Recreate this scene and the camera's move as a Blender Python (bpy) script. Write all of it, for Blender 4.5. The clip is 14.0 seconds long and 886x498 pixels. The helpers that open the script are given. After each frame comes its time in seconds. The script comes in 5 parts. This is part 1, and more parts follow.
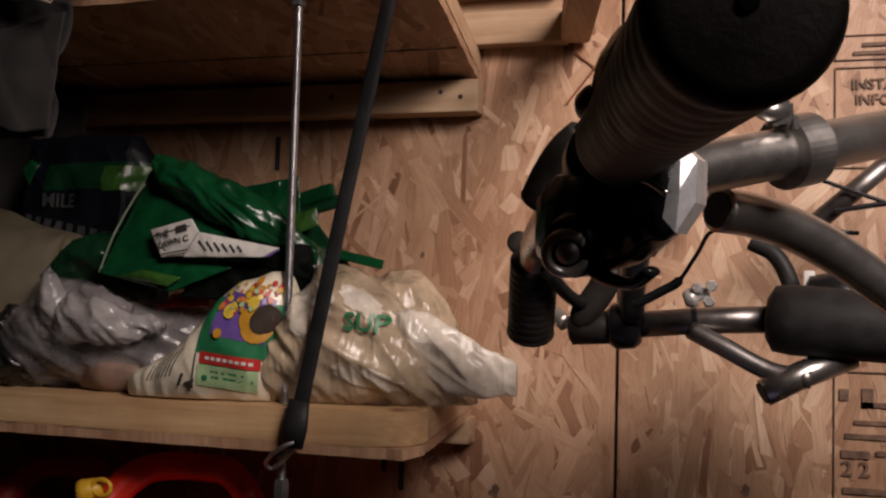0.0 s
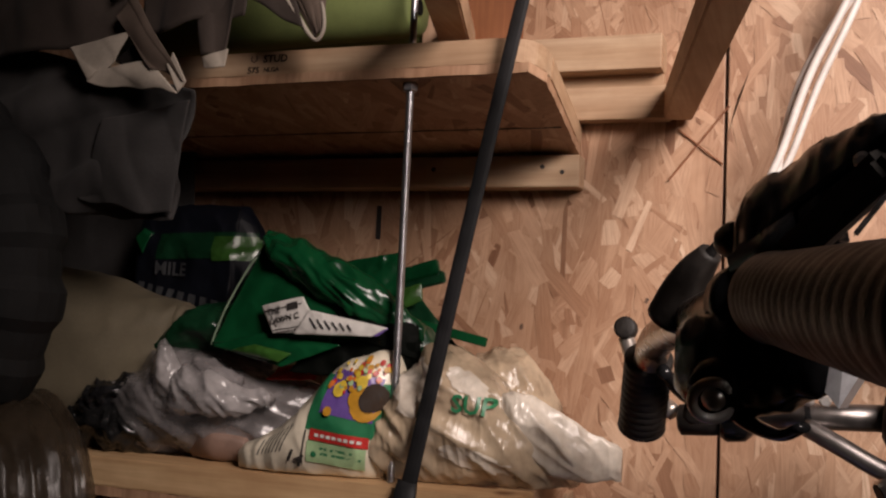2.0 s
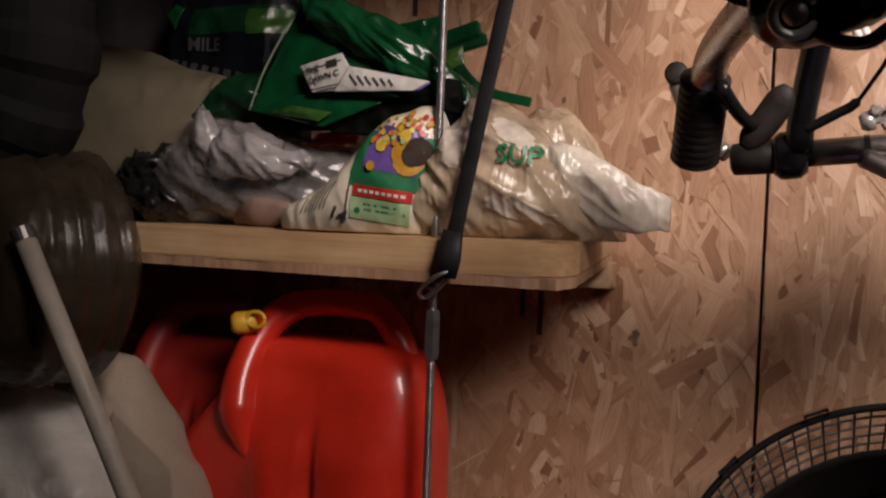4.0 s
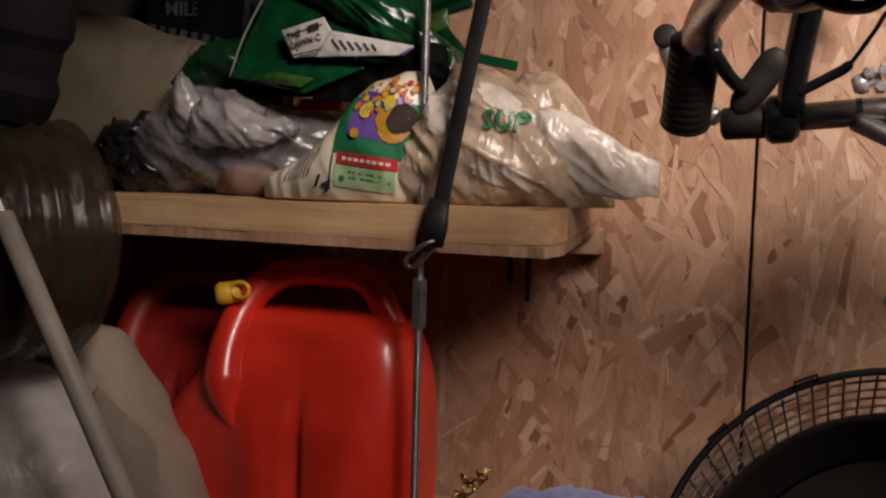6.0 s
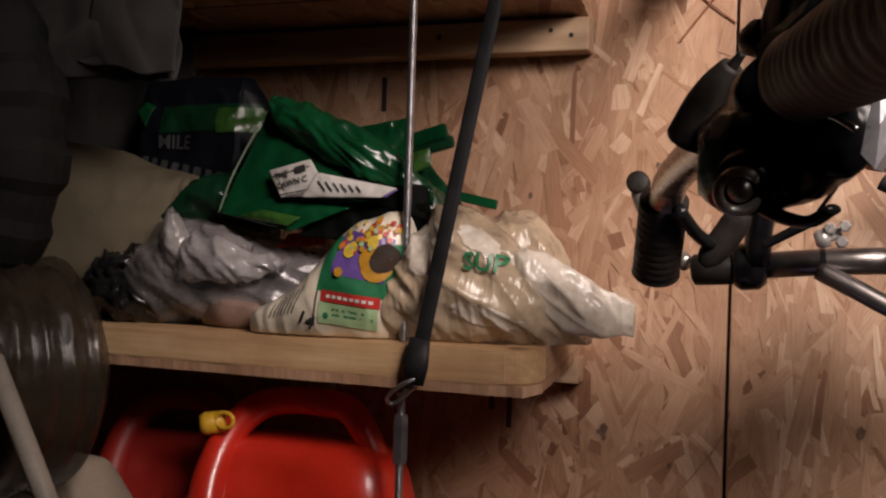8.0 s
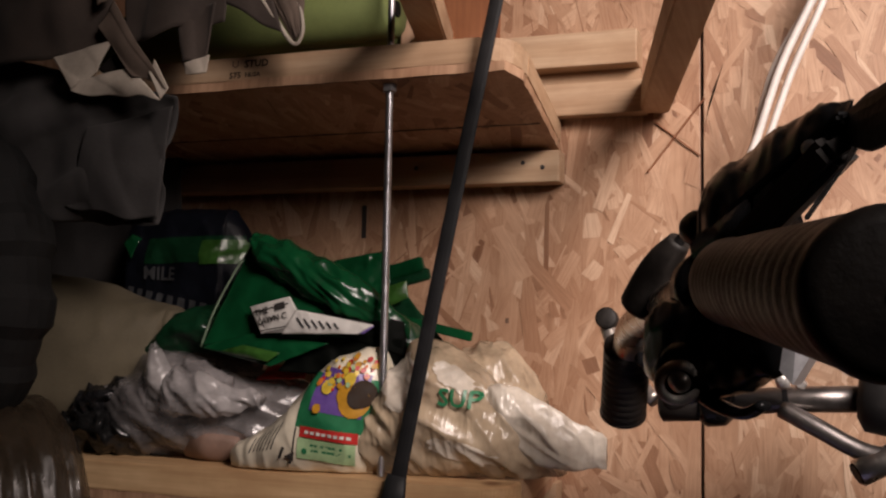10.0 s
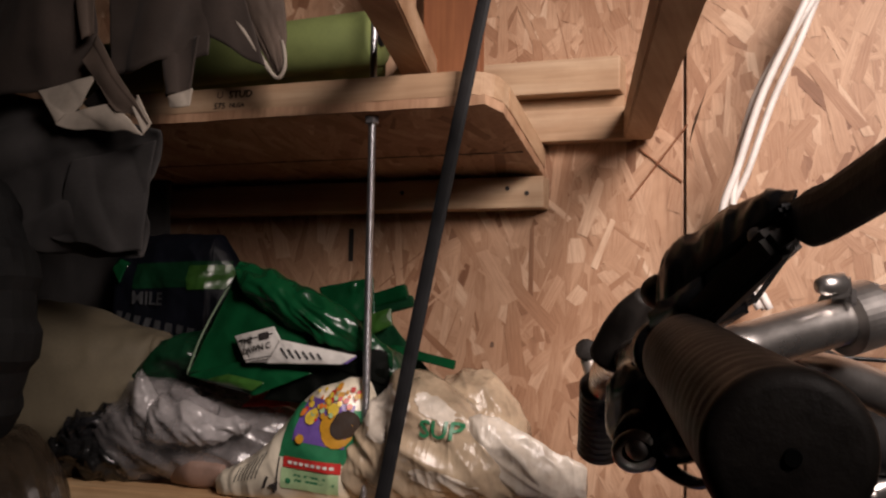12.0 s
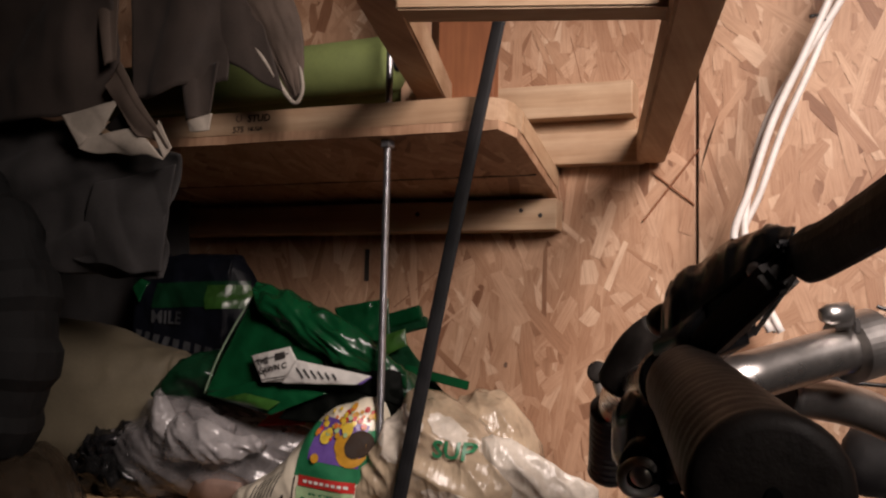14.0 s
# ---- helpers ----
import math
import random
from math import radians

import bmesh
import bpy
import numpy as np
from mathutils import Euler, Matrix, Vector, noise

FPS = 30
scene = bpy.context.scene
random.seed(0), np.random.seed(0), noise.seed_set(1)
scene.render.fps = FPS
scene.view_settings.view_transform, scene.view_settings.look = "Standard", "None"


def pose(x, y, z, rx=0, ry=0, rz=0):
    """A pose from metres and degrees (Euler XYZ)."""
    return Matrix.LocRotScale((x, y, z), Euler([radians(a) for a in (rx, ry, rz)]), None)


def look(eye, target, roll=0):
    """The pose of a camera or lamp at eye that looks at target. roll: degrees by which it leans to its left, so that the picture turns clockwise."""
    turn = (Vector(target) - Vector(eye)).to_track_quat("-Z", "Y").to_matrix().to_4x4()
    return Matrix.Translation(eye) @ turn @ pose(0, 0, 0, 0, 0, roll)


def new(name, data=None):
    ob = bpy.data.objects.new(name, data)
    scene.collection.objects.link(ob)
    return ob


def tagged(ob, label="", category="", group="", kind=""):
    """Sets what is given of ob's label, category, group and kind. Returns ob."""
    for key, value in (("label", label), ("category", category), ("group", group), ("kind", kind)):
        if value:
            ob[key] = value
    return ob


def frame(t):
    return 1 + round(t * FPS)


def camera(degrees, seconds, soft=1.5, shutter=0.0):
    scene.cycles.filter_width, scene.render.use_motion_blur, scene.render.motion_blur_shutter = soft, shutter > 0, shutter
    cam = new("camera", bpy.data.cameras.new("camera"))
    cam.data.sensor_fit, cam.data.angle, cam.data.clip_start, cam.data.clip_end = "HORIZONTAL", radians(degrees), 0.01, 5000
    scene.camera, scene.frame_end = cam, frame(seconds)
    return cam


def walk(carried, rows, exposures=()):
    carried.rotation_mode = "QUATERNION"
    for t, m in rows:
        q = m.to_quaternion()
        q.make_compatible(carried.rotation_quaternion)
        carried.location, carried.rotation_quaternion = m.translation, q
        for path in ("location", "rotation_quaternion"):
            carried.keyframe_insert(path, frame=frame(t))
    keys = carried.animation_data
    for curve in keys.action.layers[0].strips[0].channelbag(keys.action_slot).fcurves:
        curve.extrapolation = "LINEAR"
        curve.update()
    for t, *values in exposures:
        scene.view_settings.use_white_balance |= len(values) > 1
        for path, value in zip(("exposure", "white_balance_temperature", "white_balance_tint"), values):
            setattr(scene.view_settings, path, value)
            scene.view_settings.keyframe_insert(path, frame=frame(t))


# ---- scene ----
cam = camera(48.4, 14.0, soft=2.3)

# seconds, eye, a point looked at, roll in degrees
PATH = [
    (0, (1.076, -1.215, 1.191), (0.524, 0.704, 1.312), 1.6),
    (0.5, (1.073, -1.217, 1.241), (0.537, 0.702, 1.42), 2.4),
    (1, (1.07, -1.222, 1.247), (0.487, 0.678, 1.472), 2.0),
    (1.5, (1.056, -1.233, 1.242), (0.408, 0.646, 1.46), 2.6),
    (2, (1.039, -1.247, 1.251), (0.358, 0.626, 1.414), 2.7),
    (2.5, (1.04, -1.249, 1.224), (0.344, 0.619, 1.382), 2.5),
    (3, (1.042, -1.244, 1.209), (0.353, 0.629, 1.345), 2.4),
    (3.5, (1.033, -1.242, 1.196), (0.347, 0.636, 1.264), 2.2),
    (4, (1.017, -1.228, 1.122), (0.296, 0.635, 1.031), 2.1),
    (4.2, (0.999, -1.243, 1.109), (0.306, 0.625, 0.942), 2.4),
    (5.2, (0.982, -1.222, 1.082), (0.318, 0.648, 0.778), 2.1),
    (6.3, (1.017, -1.211, 1.143), (0.323, 0.662, 1.045), 1.6),
    (6.5, (1.017, -1.209, 1.146), (0.327, 0.667, 1.079), 1.7),
    (7, (1.02, -1.212, 1.151), (0.333, 0.666, 1.101), 1.7),
    (7.5, (1.021, -1.221, 1.156), (0.337, 0.658, 1.129), 1.8),
    (8, (1.027, -1.235, 1.187), (0.348, 0.646, 1.187), 1.8),
    (8.5, (1.035, -1.246, 1.204), (0.366, 0.638, 1.27), 1.4),
    (9, (1.046, -1.256, 1.244), (0.373, 0.626, 1.317), 1.9),
    (9.2, (1.048, -1.257, 1.233), (0.375, 0.623, 1.354), 1.8),
    (11.5, (1.075, -1.268, 1.29), (0.409, 0.61, 1.466), 0.8),
    (12, (1.081, -1.266, 1.291), (0.408, 0.612, 1.435), 1.0),
    (12.5, (1.084, -1.273, 1.294), (0.402, 0.603, 1.416), 1.3),
    (13, (1.081, -1.28, 1.296), (0.382, 0.588, 1.439), 1.2),
    (13.5, (1.085, -1.279, 1.306), (0.376, 0.584, 1.466), 1.4),
    (14, (1.091, -1.28, 1.299), (0.384, 0.583, 1.471), 1.3),
]


walk(cam, [(t, look(eye, target, roll)) for t, eye, target, roll in PATH],
     [(0.0, -0.24), (1.0, -0.12), (2.0, 0.0), (14.0, 0.0)])

# ---- light ----
world = bpy.data.worlds.new("garage_dim")
scene.world = world
world.use_nodes = True
world.node_tree.nodes["Background"].inputs[0].default_value = (1.0, 0.80, 0.62, 1)
world.node_tree.nodes["Background"].inputs[1].default_value = 0.009


def area_lamp(name, eye, target, size, power, tint, beam_angle):
    data = bpy.data.lights.new(name, "AREA")
    data.spread = radians(beam_angle)
    data.shape, data.size, data.energy, data.color = "DISK", size, power, tint
    ob = new(name, data)
    ob.matrix_world = look(eye, target)
    return ob


area_lamp("ceiling_lamp", (1.78, -1.28, 2.06), (0.98, -0.1, 1.42), 0.70, 5.9, (1.0, 0.84, 0.78), 60)
scene.view_settings.exposure = 0.0


# ---- materials ----
def nodes_of(name):
    m = bpy.data.materials.new(name)
    m.use_nodes = True
    return m, m.node_tree.nodes, m.node_tree.links, m.node_tree.nodes["Principled BSDF"]


def stretch_coords(n, l, scale, kind="Object"):
    tc, mp = n.new("ShaderNodeTexCoord"), n.new("ShaderNodeMapping")
    mp.inputs["Scale"].default_value = scale
    l.new(tc.outputs[kind], mp.inputs[0])
    return mp.outputs[0]


def add_noise(n, l, vec, scale, detail=4, rough=0.6):
    t = n.new("ShaderNodeTexNoise")
    t.inputs["Scale"].default_value, t.inputs["Detail"].default_value, t.inputs["Roughness"].default_value = scale, detail, rough
    l.new(vec, t.inputs["Vector"])
    return t.outputs["Fac"]


def ramp(n, l, fac, stops):
    r = n.new("ShaderNodeValToRGB")
    els = r.color_ramp.elements
    while len(els) < len(stops):
        els.new(0.5)
    for e, (p, c) in zip(els, stops):
        e.position, e.color = p, (*c, 1)
    l.new(fac, r.inputs[0])
    return r.outputs[0]


def mix(n, l, kind, fac, a, b):
    m = n.new("ShaderNodeMix")
    m.data_type, m.blend_type = "RGBA", kind
    for value, slot in ((fac, 0), (a, 6), (b, 7)):
        if isinstance(value, bpy.types.NodeSocket):
            l.new(value, m.inputs[slot])
        elif slot == 0:
            m.inputs[0].default_value = value
        else:
            m.inputs[slot].default_value = (*value, 1)
    return m.outputs[2]


def add_bump(n, l, b, height, strength, distance=0.002):
    k = n.new("ShaderNodeBump")
    k.inputs["Strength"].default_value, k.inputs["Distance"].default_value = strength, distance
    l.new(height, k.inputs["Height"])
    l.new(k.outputs[0], b.inputs["Normal"])


def plain(name, color, rough=0.5, metal=0.0, vary=0.25, scale=30.0, bump=0.2, coat=0.0, trans=0.0, sheen=0.0, fine=250.0, gloss=0.5):
    """A surface of one colour with stains at one scale and grain at another."""
    m, n, l, b = nodes_of(name)
    v = stretch_coords(n, l, (1, 1, 1))
    big, small = add_noise(n, l, v, scale), add_noise(n, l, v, fine, 3)
    dark = tuple(c * (1 - vary) for c in color)
    lite = tuple(min(1, c * (1 + vary * 0.7)) for c in color)
    col = ramp(n, l, big, [(0.3, dark), (0.7, lite)])
    col = mix(n, l, "MULTIPLY", 0.35, col, ramp(n, l, small, [(0.3, (0.75, 0.75, 0.75)), (0.65, (1, 1, 1))]))
    l.new(col, b.inputs["Base Color"])
    l.new(ramp(n, l, big, [(0.25, (rough * 0.8,) * 3), (0.75, (min(1, rough * 1.25),) * 3)]), b.inputs["Roughness"])
    b.inputs["Metallic"].default_value = metal
    b.inputs["Specular IOR Level"].default_value = gloss
    b.inputs["Coat Weight"].default_value = coat
    b.inputs["Transmission Weight"].default_value = trans
    b.inputs["Sheen Weight"].default_value = sheen
    if bump:
        add_bump(n, l, b, small, bump, 0.0006)
    return m


def film(name, color, rough=0.28, vary=0.25, scale=16.0, facet=55.0, depth=0.5, coat=0.3, pull=(1, 1, 1), turn=0.0, thin=0.0):
    """Thin plastic film: crushed into small flat facets with sharp creases."""
    m, n, l, b = nodes_of(name)
    v = stretch_coords(n, l, (1, 1, 1))
    big = add_noise(n, l, v, scale)
    col = ramp(n, l, big, [(0.3, tuple(c * (1 - vary) for c in color)), (0.7, tuple(min(1, c * (1 + vary * 0.7)) for c in color))])
    l.new(col, b.inputs["Base Color"])
    b.inputs["Roughness"].default_value = rough
    b.inputs["Coat Weight"].default_value = coat
    b.inputs["Coat Roughness"].default_value = 0.15
    if thin:
        l.new(ramp(n, l, add_noise(n, l, v, 24.0, 4), [(0.35, (1 - thin,) * 3), (0.6, (1 - 0.35 * thin,) * 3)]), b.inputs["Alpha"])
    lie = stretch_coords(n, l, pull)
    lie.node.inputs["Rotation"].default_value = (0, radians(turn), 0)
    warp = n.new("ShaderNodeTexNoise")
    warp.inputs["Scale"].default_value = facet * 0.35
    l.new(v, warp.inputs["Vector"])
    bent = n.new("ShaderNodeVectorMath")
    bent.operation = "MULTIPLY_ADD"
    bent.inputs[1].default_value = (0.05, 0.05, 0.05)
    l.new(warp.outputs["Color"], bent.inputs[0])
    l.new(lie, bent.inputs[2])
    total = None
    for k, gain in ((0.45, 1.0), (1.0, 0.5), (2.6, 0.16)):
        t = n.new("ShaderNodeTexVoronoi")
        t.inputs["Scale"].default_value = facet * k
        l.new(bent.outputs[0], t.inputs["Vector"])
        s = n.new("ShaderNodeMath")
        s.operation = "MULTIPLY_ADD"
        s.inputs[1].default_value = gain
        l.new(t.outputs["Distance"], s.inputs[0])
        if total is not None:
            l.new(total, s.inputs[2])
        total = s.outputs[0]
    ridge = n.new("ShaderNodeTexNoise")
    ridge.noise_type = "RIDGED_MULTIFRACTAL"
    ridge.inputs["Scale"].default_value, ridge.inputs["Detail"].default_value = facet * 0.42, 3.0
    l.new(bent.outputs[0], ridge.inputs["Vector"])
    s = n.new("ShaderNodeMath")
    s.operation = "MULTIPLY_ADD"
    s.inputs[1].default_value = 0.30
    l.new(ridge.outputs["Fac"], s.inputs[0])
    l.new(total, s.inputs[2])
    add_bump(n, l, b, s.outputs[0], depth, 0.012)
    return m


def wood(name, pale, deep, axis=0, scale=1.0):
    """Sawn softwood with growth lines along one axis, knots and grime."""
    m, n, l, b = nodes_of(name)
    s = [42.0 * scale] * 3
    s[axis] = 1.6 * scale
    v = stretch_coords(n, l, tuple(s))
    flat = stretch_coords(n, l, (1, 1, 1))
    grain, fleck = add_noise(n, l, v, 1.0, 6, 0.65), add_noise(n, l, v, 5.0, 3)
    col = ramp(n, l, grain, [(0.28, deep), (0.5, tuple(0.5 * (a + c) for a, c in zip(pale, deep))), (0.68, pale)])
    col = mix(n, l, "MULTIPLY", 0.3, col, ramp(n, l, fleck, [(0.35, (0.6, 0.5, 0.42)), (0.6, (1, 1, 1))]))
    streak = [7.0] * 3
    streak[axis] = 1.1
    smear = add_noise(n, l, stretch_coords(n, l, tuple(streak)), 2.4, 5)
    col = mix(n, l, "MULTIPLY", 0.55, col, ramp(n, l, smear, [(0.36, (0.66, 0.55, 0.46)), (0.56, (1, 1, 1))]))
    grime = add_noise(n, l, flat, 9.0, 5)
    col = mix(n, l, "MULTIPLY", 0.5, col, ramp(n, l, grime, [(0.35, (0.62, 0.52, 0.45)), (0.6, (1, 1, 1))]))
    knot = n.new("ShaderNodeTexVoronoi")
    knot.inputs["Scale"].default_value = 5.3
    l.new(flat, knot.inputs["Vector"])
    col = mix(n, l, "MULTIPLY", 0.85, col, ramp(n, l, knot.outputs["Distance"], [(0.03, (0.3, 0.17, 0.09)), (0.075, (1, 1, 1))]))
    l.new(col, b.inputs["Base Color"])
    b.inputs["Roughness"].default_value = 0.68
    add_bump(n, l, b, grain, 0.25, 0.0008)
    return m


def osb_material(name, island):
    """Waxed wood flakes: each one has its own tint, with grain in it."""
    m, n, l, b = nodes_of(name)
    v = stretch_coords(n, l, (1, 1, 1))
    if island:
        geo = n.new("ShaderNodeNewGeometry")
        pick = geo.outputs["Random Per Island"]
    else:
        pick = add_noise(n, l, v, 28.0, 2)
    col = ramp(n, l, pick, [(0.0, (0.24, 0.120, 0.066)), (0.10, (0.41, 0.238, 0.143)), (0.50, (0.50, 0.315, 0.200)), (0.86, (0.58, 0.385, 0.255)), (1.0, (0.69, 0.51, 0.365))])
    uv = stretch_coords(n, l, (4.0, 90.0, 1), "UV") if island else stretch_coords(n, l, (120, 120, 9))
    grain = add_noise(n, l, uv, 1.0, 5, 0.65)
    col = mix(n, l, "MULTIPLY", 0.55, col, ramp(n, l, grain, [(0.3, (0.48, 0.36, 0.29)), (0.58, (1, 1, 1))]))
    stain = add_noise(n, l, v, 5.0, 5)
    col = mix(n, l, "MULTIPLY", 0.6, col, ramp(n, l, stain, [(0.36, (0.62, 0.5, 0.42)), (0.6, (1, 1, 1))]))
    l.new(col, b.inputs["Base Color"])
    b.inputs["Roughness"].default_value = 0.5
    add_bump(n, l, b, grain, 0.3, 0.0008)
    return m


OSB_FLAKES, OSB_BASE = osb_material("osb_flakes", True), osb_material("osb_core", False)
PINE_X = wood("pine_along", (0.58, 0.43, 0.29), (0.47, 0.315, 0.19), 0)
PINE_GOLD = wood("pine_golden", (0.76, 0.545, 0.31), (0.58, 0.37, 0.185), 0)
PINE_Y = wood("pine_across", (0.60, 0.43, 0.28), (0.46, 0.29, 0.165), 1)
PINE_Z = wood("pine_upright", (0.56, 0.39, 0.27), (0.42, 0.25, 0.15), 2)
RED_WOOD = wood("brown_board", (0.31, 0.125, 0.05), (0.21, 0.075, 0.03), 2)
PLASTER = plain("dark_room_wall", (0.20, 0.14, 0.10), 0.85, scale=4)
CONCRETE = plain("concrete", (0.20, 0.18, 0.16), 0.9, scale=5)
BLACK_RUBBER = plain("black_rubber", (0.018, 0.017, 0.017), 0.6, vary=0.35, scale=60, bump=0.35, gloss=0.25)
BLACK_GRIP = plain("black_grip", (0.018, 0.015, 0.013), 0.55, vary=0.45, scale=60, bump=0.6, gloss=0.35)
BLACK_PLASTIC = plain("black_plastic", (0.012, 0.012, 0.013), 0.22, vary=0.3, scale=50, bump=0.1, gloss=0.3)
STRAP_RUBBER = plain("strap_rubber", (0.012, 0.012, 0.013), 0.55, vary=0.3, scale=40, bump=0.25, gloss=0.3)
STEEL = plain("zinc_steel", (0.40, 0.40, 0.42), 0.36, 0.9, vary=0.25, scale=60, bump=0.2)
ALLOY = plain("brushed_alloy", (0.60, 0.575, 0.55), 0.30, 0.95, vary=0.15, scale=25, bump=0.12)
BRIGHT_NUT = plain("bright_zinc", (0.85, 0.83, 0.80), 0.3, 0.5, vary=0.15, scale=80)
CHROME = plain("chrome", (0.80, 0.80, 0.80), 0.12, 1.0, vary=0.1, scale=40, bump=0.0)
DARK_METAL = plain("dark_metal", (0.26, 0.24, 0.23), 0.35, 0.9, vary=0.3, scale=40)
REFLECTOR = plain("silvered_reflector", (0.72, 0.73, 0.76), 0.32, 0.45, vary=0.15, scale=200, coat=0.2)
RED_PLASTIC = plain("red_plastic", (0.72, 0.034, 0.016), 0.32, vary=0.18, scale=14, bump=0.06, coat=0.3)
DARK_RED = plain("dull_red_plastic", (0.33, 0.018, 0.012), 0.5, vary=0.2, scale=14)
YELLOW = plain("yellow_plastic", (0.72, 0.42, 0.03), 0.42, vary=0.15, scale=60)
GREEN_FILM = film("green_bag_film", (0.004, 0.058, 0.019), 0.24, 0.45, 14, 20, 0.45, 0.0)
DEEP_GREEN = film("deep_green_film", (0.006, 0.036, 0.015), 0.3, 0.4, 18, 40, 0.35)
LIME_FILM = film("lime_film", (0.035, 0.105, 0.018), 0.3, 0.5, 30, 40, 0.3)
NAVY_FILM = film("navy_film", (0.004, 0.005, 0.009), 0.5, 0.4, 20, 30, 0.35, 0.0)
for dull in (NAVY_FILM, DEEP_GREEN, GREEN_FILM):
    dull.node_tree.nodes["Principled BSDF"].inputs["Specular IOR Level"].default_value = 0.18 if dull is not GREEN_FILM else 0.5
# Near-black film: shade under the lawn bag's folds, put into the colour.
BAG_SHADE = film("black_bag_shade", (0.003, 0.004, 0.003), 0.6, 0.3, 16, 26, 0.3, 0.0)
BAG_SHADE.node_tree.nodes["Principled BSDF"].inputs["Specular IOR Level"].default_value = 0.08
WHITE_FILM = film("white_film", (0.66, 0.64, 0.60), 0.35, 0.15, 22, 42, 0.35, 0.15)
CREAM_FILM = film("cream_film", (0.70, 0.635, 0.50), 0.34, 0.18, 18, 26, 0.22, 0.2)
TAN_FILM = film("tan_bag_film", (0.53, 0.415, 0.285), 0.24, 0.40, 11, 34, 0.70, 0.30, (1.6, 1, 0.45), 38, 0.45)
PALE_FILM = film("pale_bag_film", (0.76, 0.69, 0.59), 0.26, 0.30, 12, 34, 0.65, 0.3, (1.6, 1, 0.45), 38, 0.42)
GREY_FILM = film("grey_bag_film", (0.30, 0.28, 0.278), 0.17, 0.40, 10, 26, 0.50, 0.4, (0.6, 1, 1.4), 20, 0.66)
# Lit copy of the grey film: its highlights put into the colour.
LIT_GREY_FILM = film("lit_grey_film", (0.44, 0.415, 0.41), 0.18, 0.35, 12, 36, 0.6, 0.4, (0.6, 1, 1.4), 20, 0.56)
RED_INK = plain("red_ink", (0.52, 0.035, 0.03), 0.35, scale=40)
GREEN_INK = plain("green_ink", (0.02, 0.17, 0.07), 0.4, scale=40)
PALE_GREEN = plain("pale_green_ink", (0.36, 0.52, 0.28), 0.4, scale=40)
PURPLE_INK = plain("purple_ink", (0.13, 0.07, 0.30), 0.35, scale=40)
GOLD_INK = plain("gold_ink", (0.50, 0.25, 0.02), 0.35, scale=80)
YELLOW_INK = plain("yellow_ink", (0.72, 0.52, 0.06), 0.35, scale=80)
DARK_INK = plain("dark_ink", (0.030, 0.026, 0.024), 0.6, vary=0.3, scale=70)
FADED_INK = plain("faded_ink", (0.17, 0.10, 0.065), 0.7, vary=0.6, scale=90)
GREY_INK = plain("grey_ink", (0.042, 0.044, 0.047), 0.7, vary=0.3, scale=70)
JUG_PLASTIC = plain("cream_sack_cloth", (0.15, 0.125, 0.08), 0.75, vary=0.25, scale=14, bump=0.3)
DARK_CLOTH = plain("charcoal_cloth", (0.045, 0.042, 0.041), 0.7, vary=0.35, scale=16, bump=0.5, sheen=0.05, gloss=0.25)
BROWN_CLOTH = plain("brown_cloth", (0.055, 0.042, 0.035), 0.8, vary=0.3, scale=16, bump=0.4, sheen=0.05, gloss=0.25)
# Brighter copy of the brown cloth: light on the folds painted in.
LIT_BROWN = plain("lit_brown_cloth", (0.115, 0.086, 0.068), 0.75, vary=0.25, scale=18, bump=0.3, gloss=0.25)
PLUG_CLOTH = plain("black_lining_and_fold_shade", (0.012, 0.010, 0.009), 0.9, gloss=0.1)
BEIGE_CLOTH = plain("beige_lining", (0.47, 0.41, 0.34), 0.7, vary=0.25, scale=22, bump=0.3)
# Near-black that paints the shade inside holes.
HOLE_BLACK = plain("hole_black", (0.004, 0.004, 0.004), 0.9, gloss=0.1)
BUNDLE_CLOTH = plain("bundle_cloth", (0.40, 0.325, 0.25), 0.6, vary=0.15, scale=9, bump=0.25)
BROWN_INK = plain("brown_ink", (0.03, 0.016, 0.008), 0.8, scale=60)
ORANGE_INK = plain("orange_ink", (0.60, 0.16, 0.03), 0.4, scale=60)
TYRE = plain("tyre_rubber", (0.016, 0.016, 0.016), 0.75, vary=0.35, scale=30, bump=0.5, gloss=0.15)
FOAM_GREEN = plain("green_foam", (0.165, 0.205, 0.065), 0.75, vary=0.2, scale=20, bump=0.3)
CABLE_WHITE = plain("white_cable", (0.70, 0.66, 0.62), 0.42, vary=0.15, scale=30)
POLE_WHITE = plain("grey_white_pole", (0.50, 0.45, 0.38), 0.5, vary=0.2, scale=25)
BLUE_TOWEL = plain("blue_towel", (0.27, 0.31, 0.66), 0.95, vary=0.3, scale=60, bump=1.0, sheen=0.4, fine=500)
BRASS = plain("brass", (0.62, 0.42, 0.16), 0.25, 1.0, vary=0.2, scale=60)


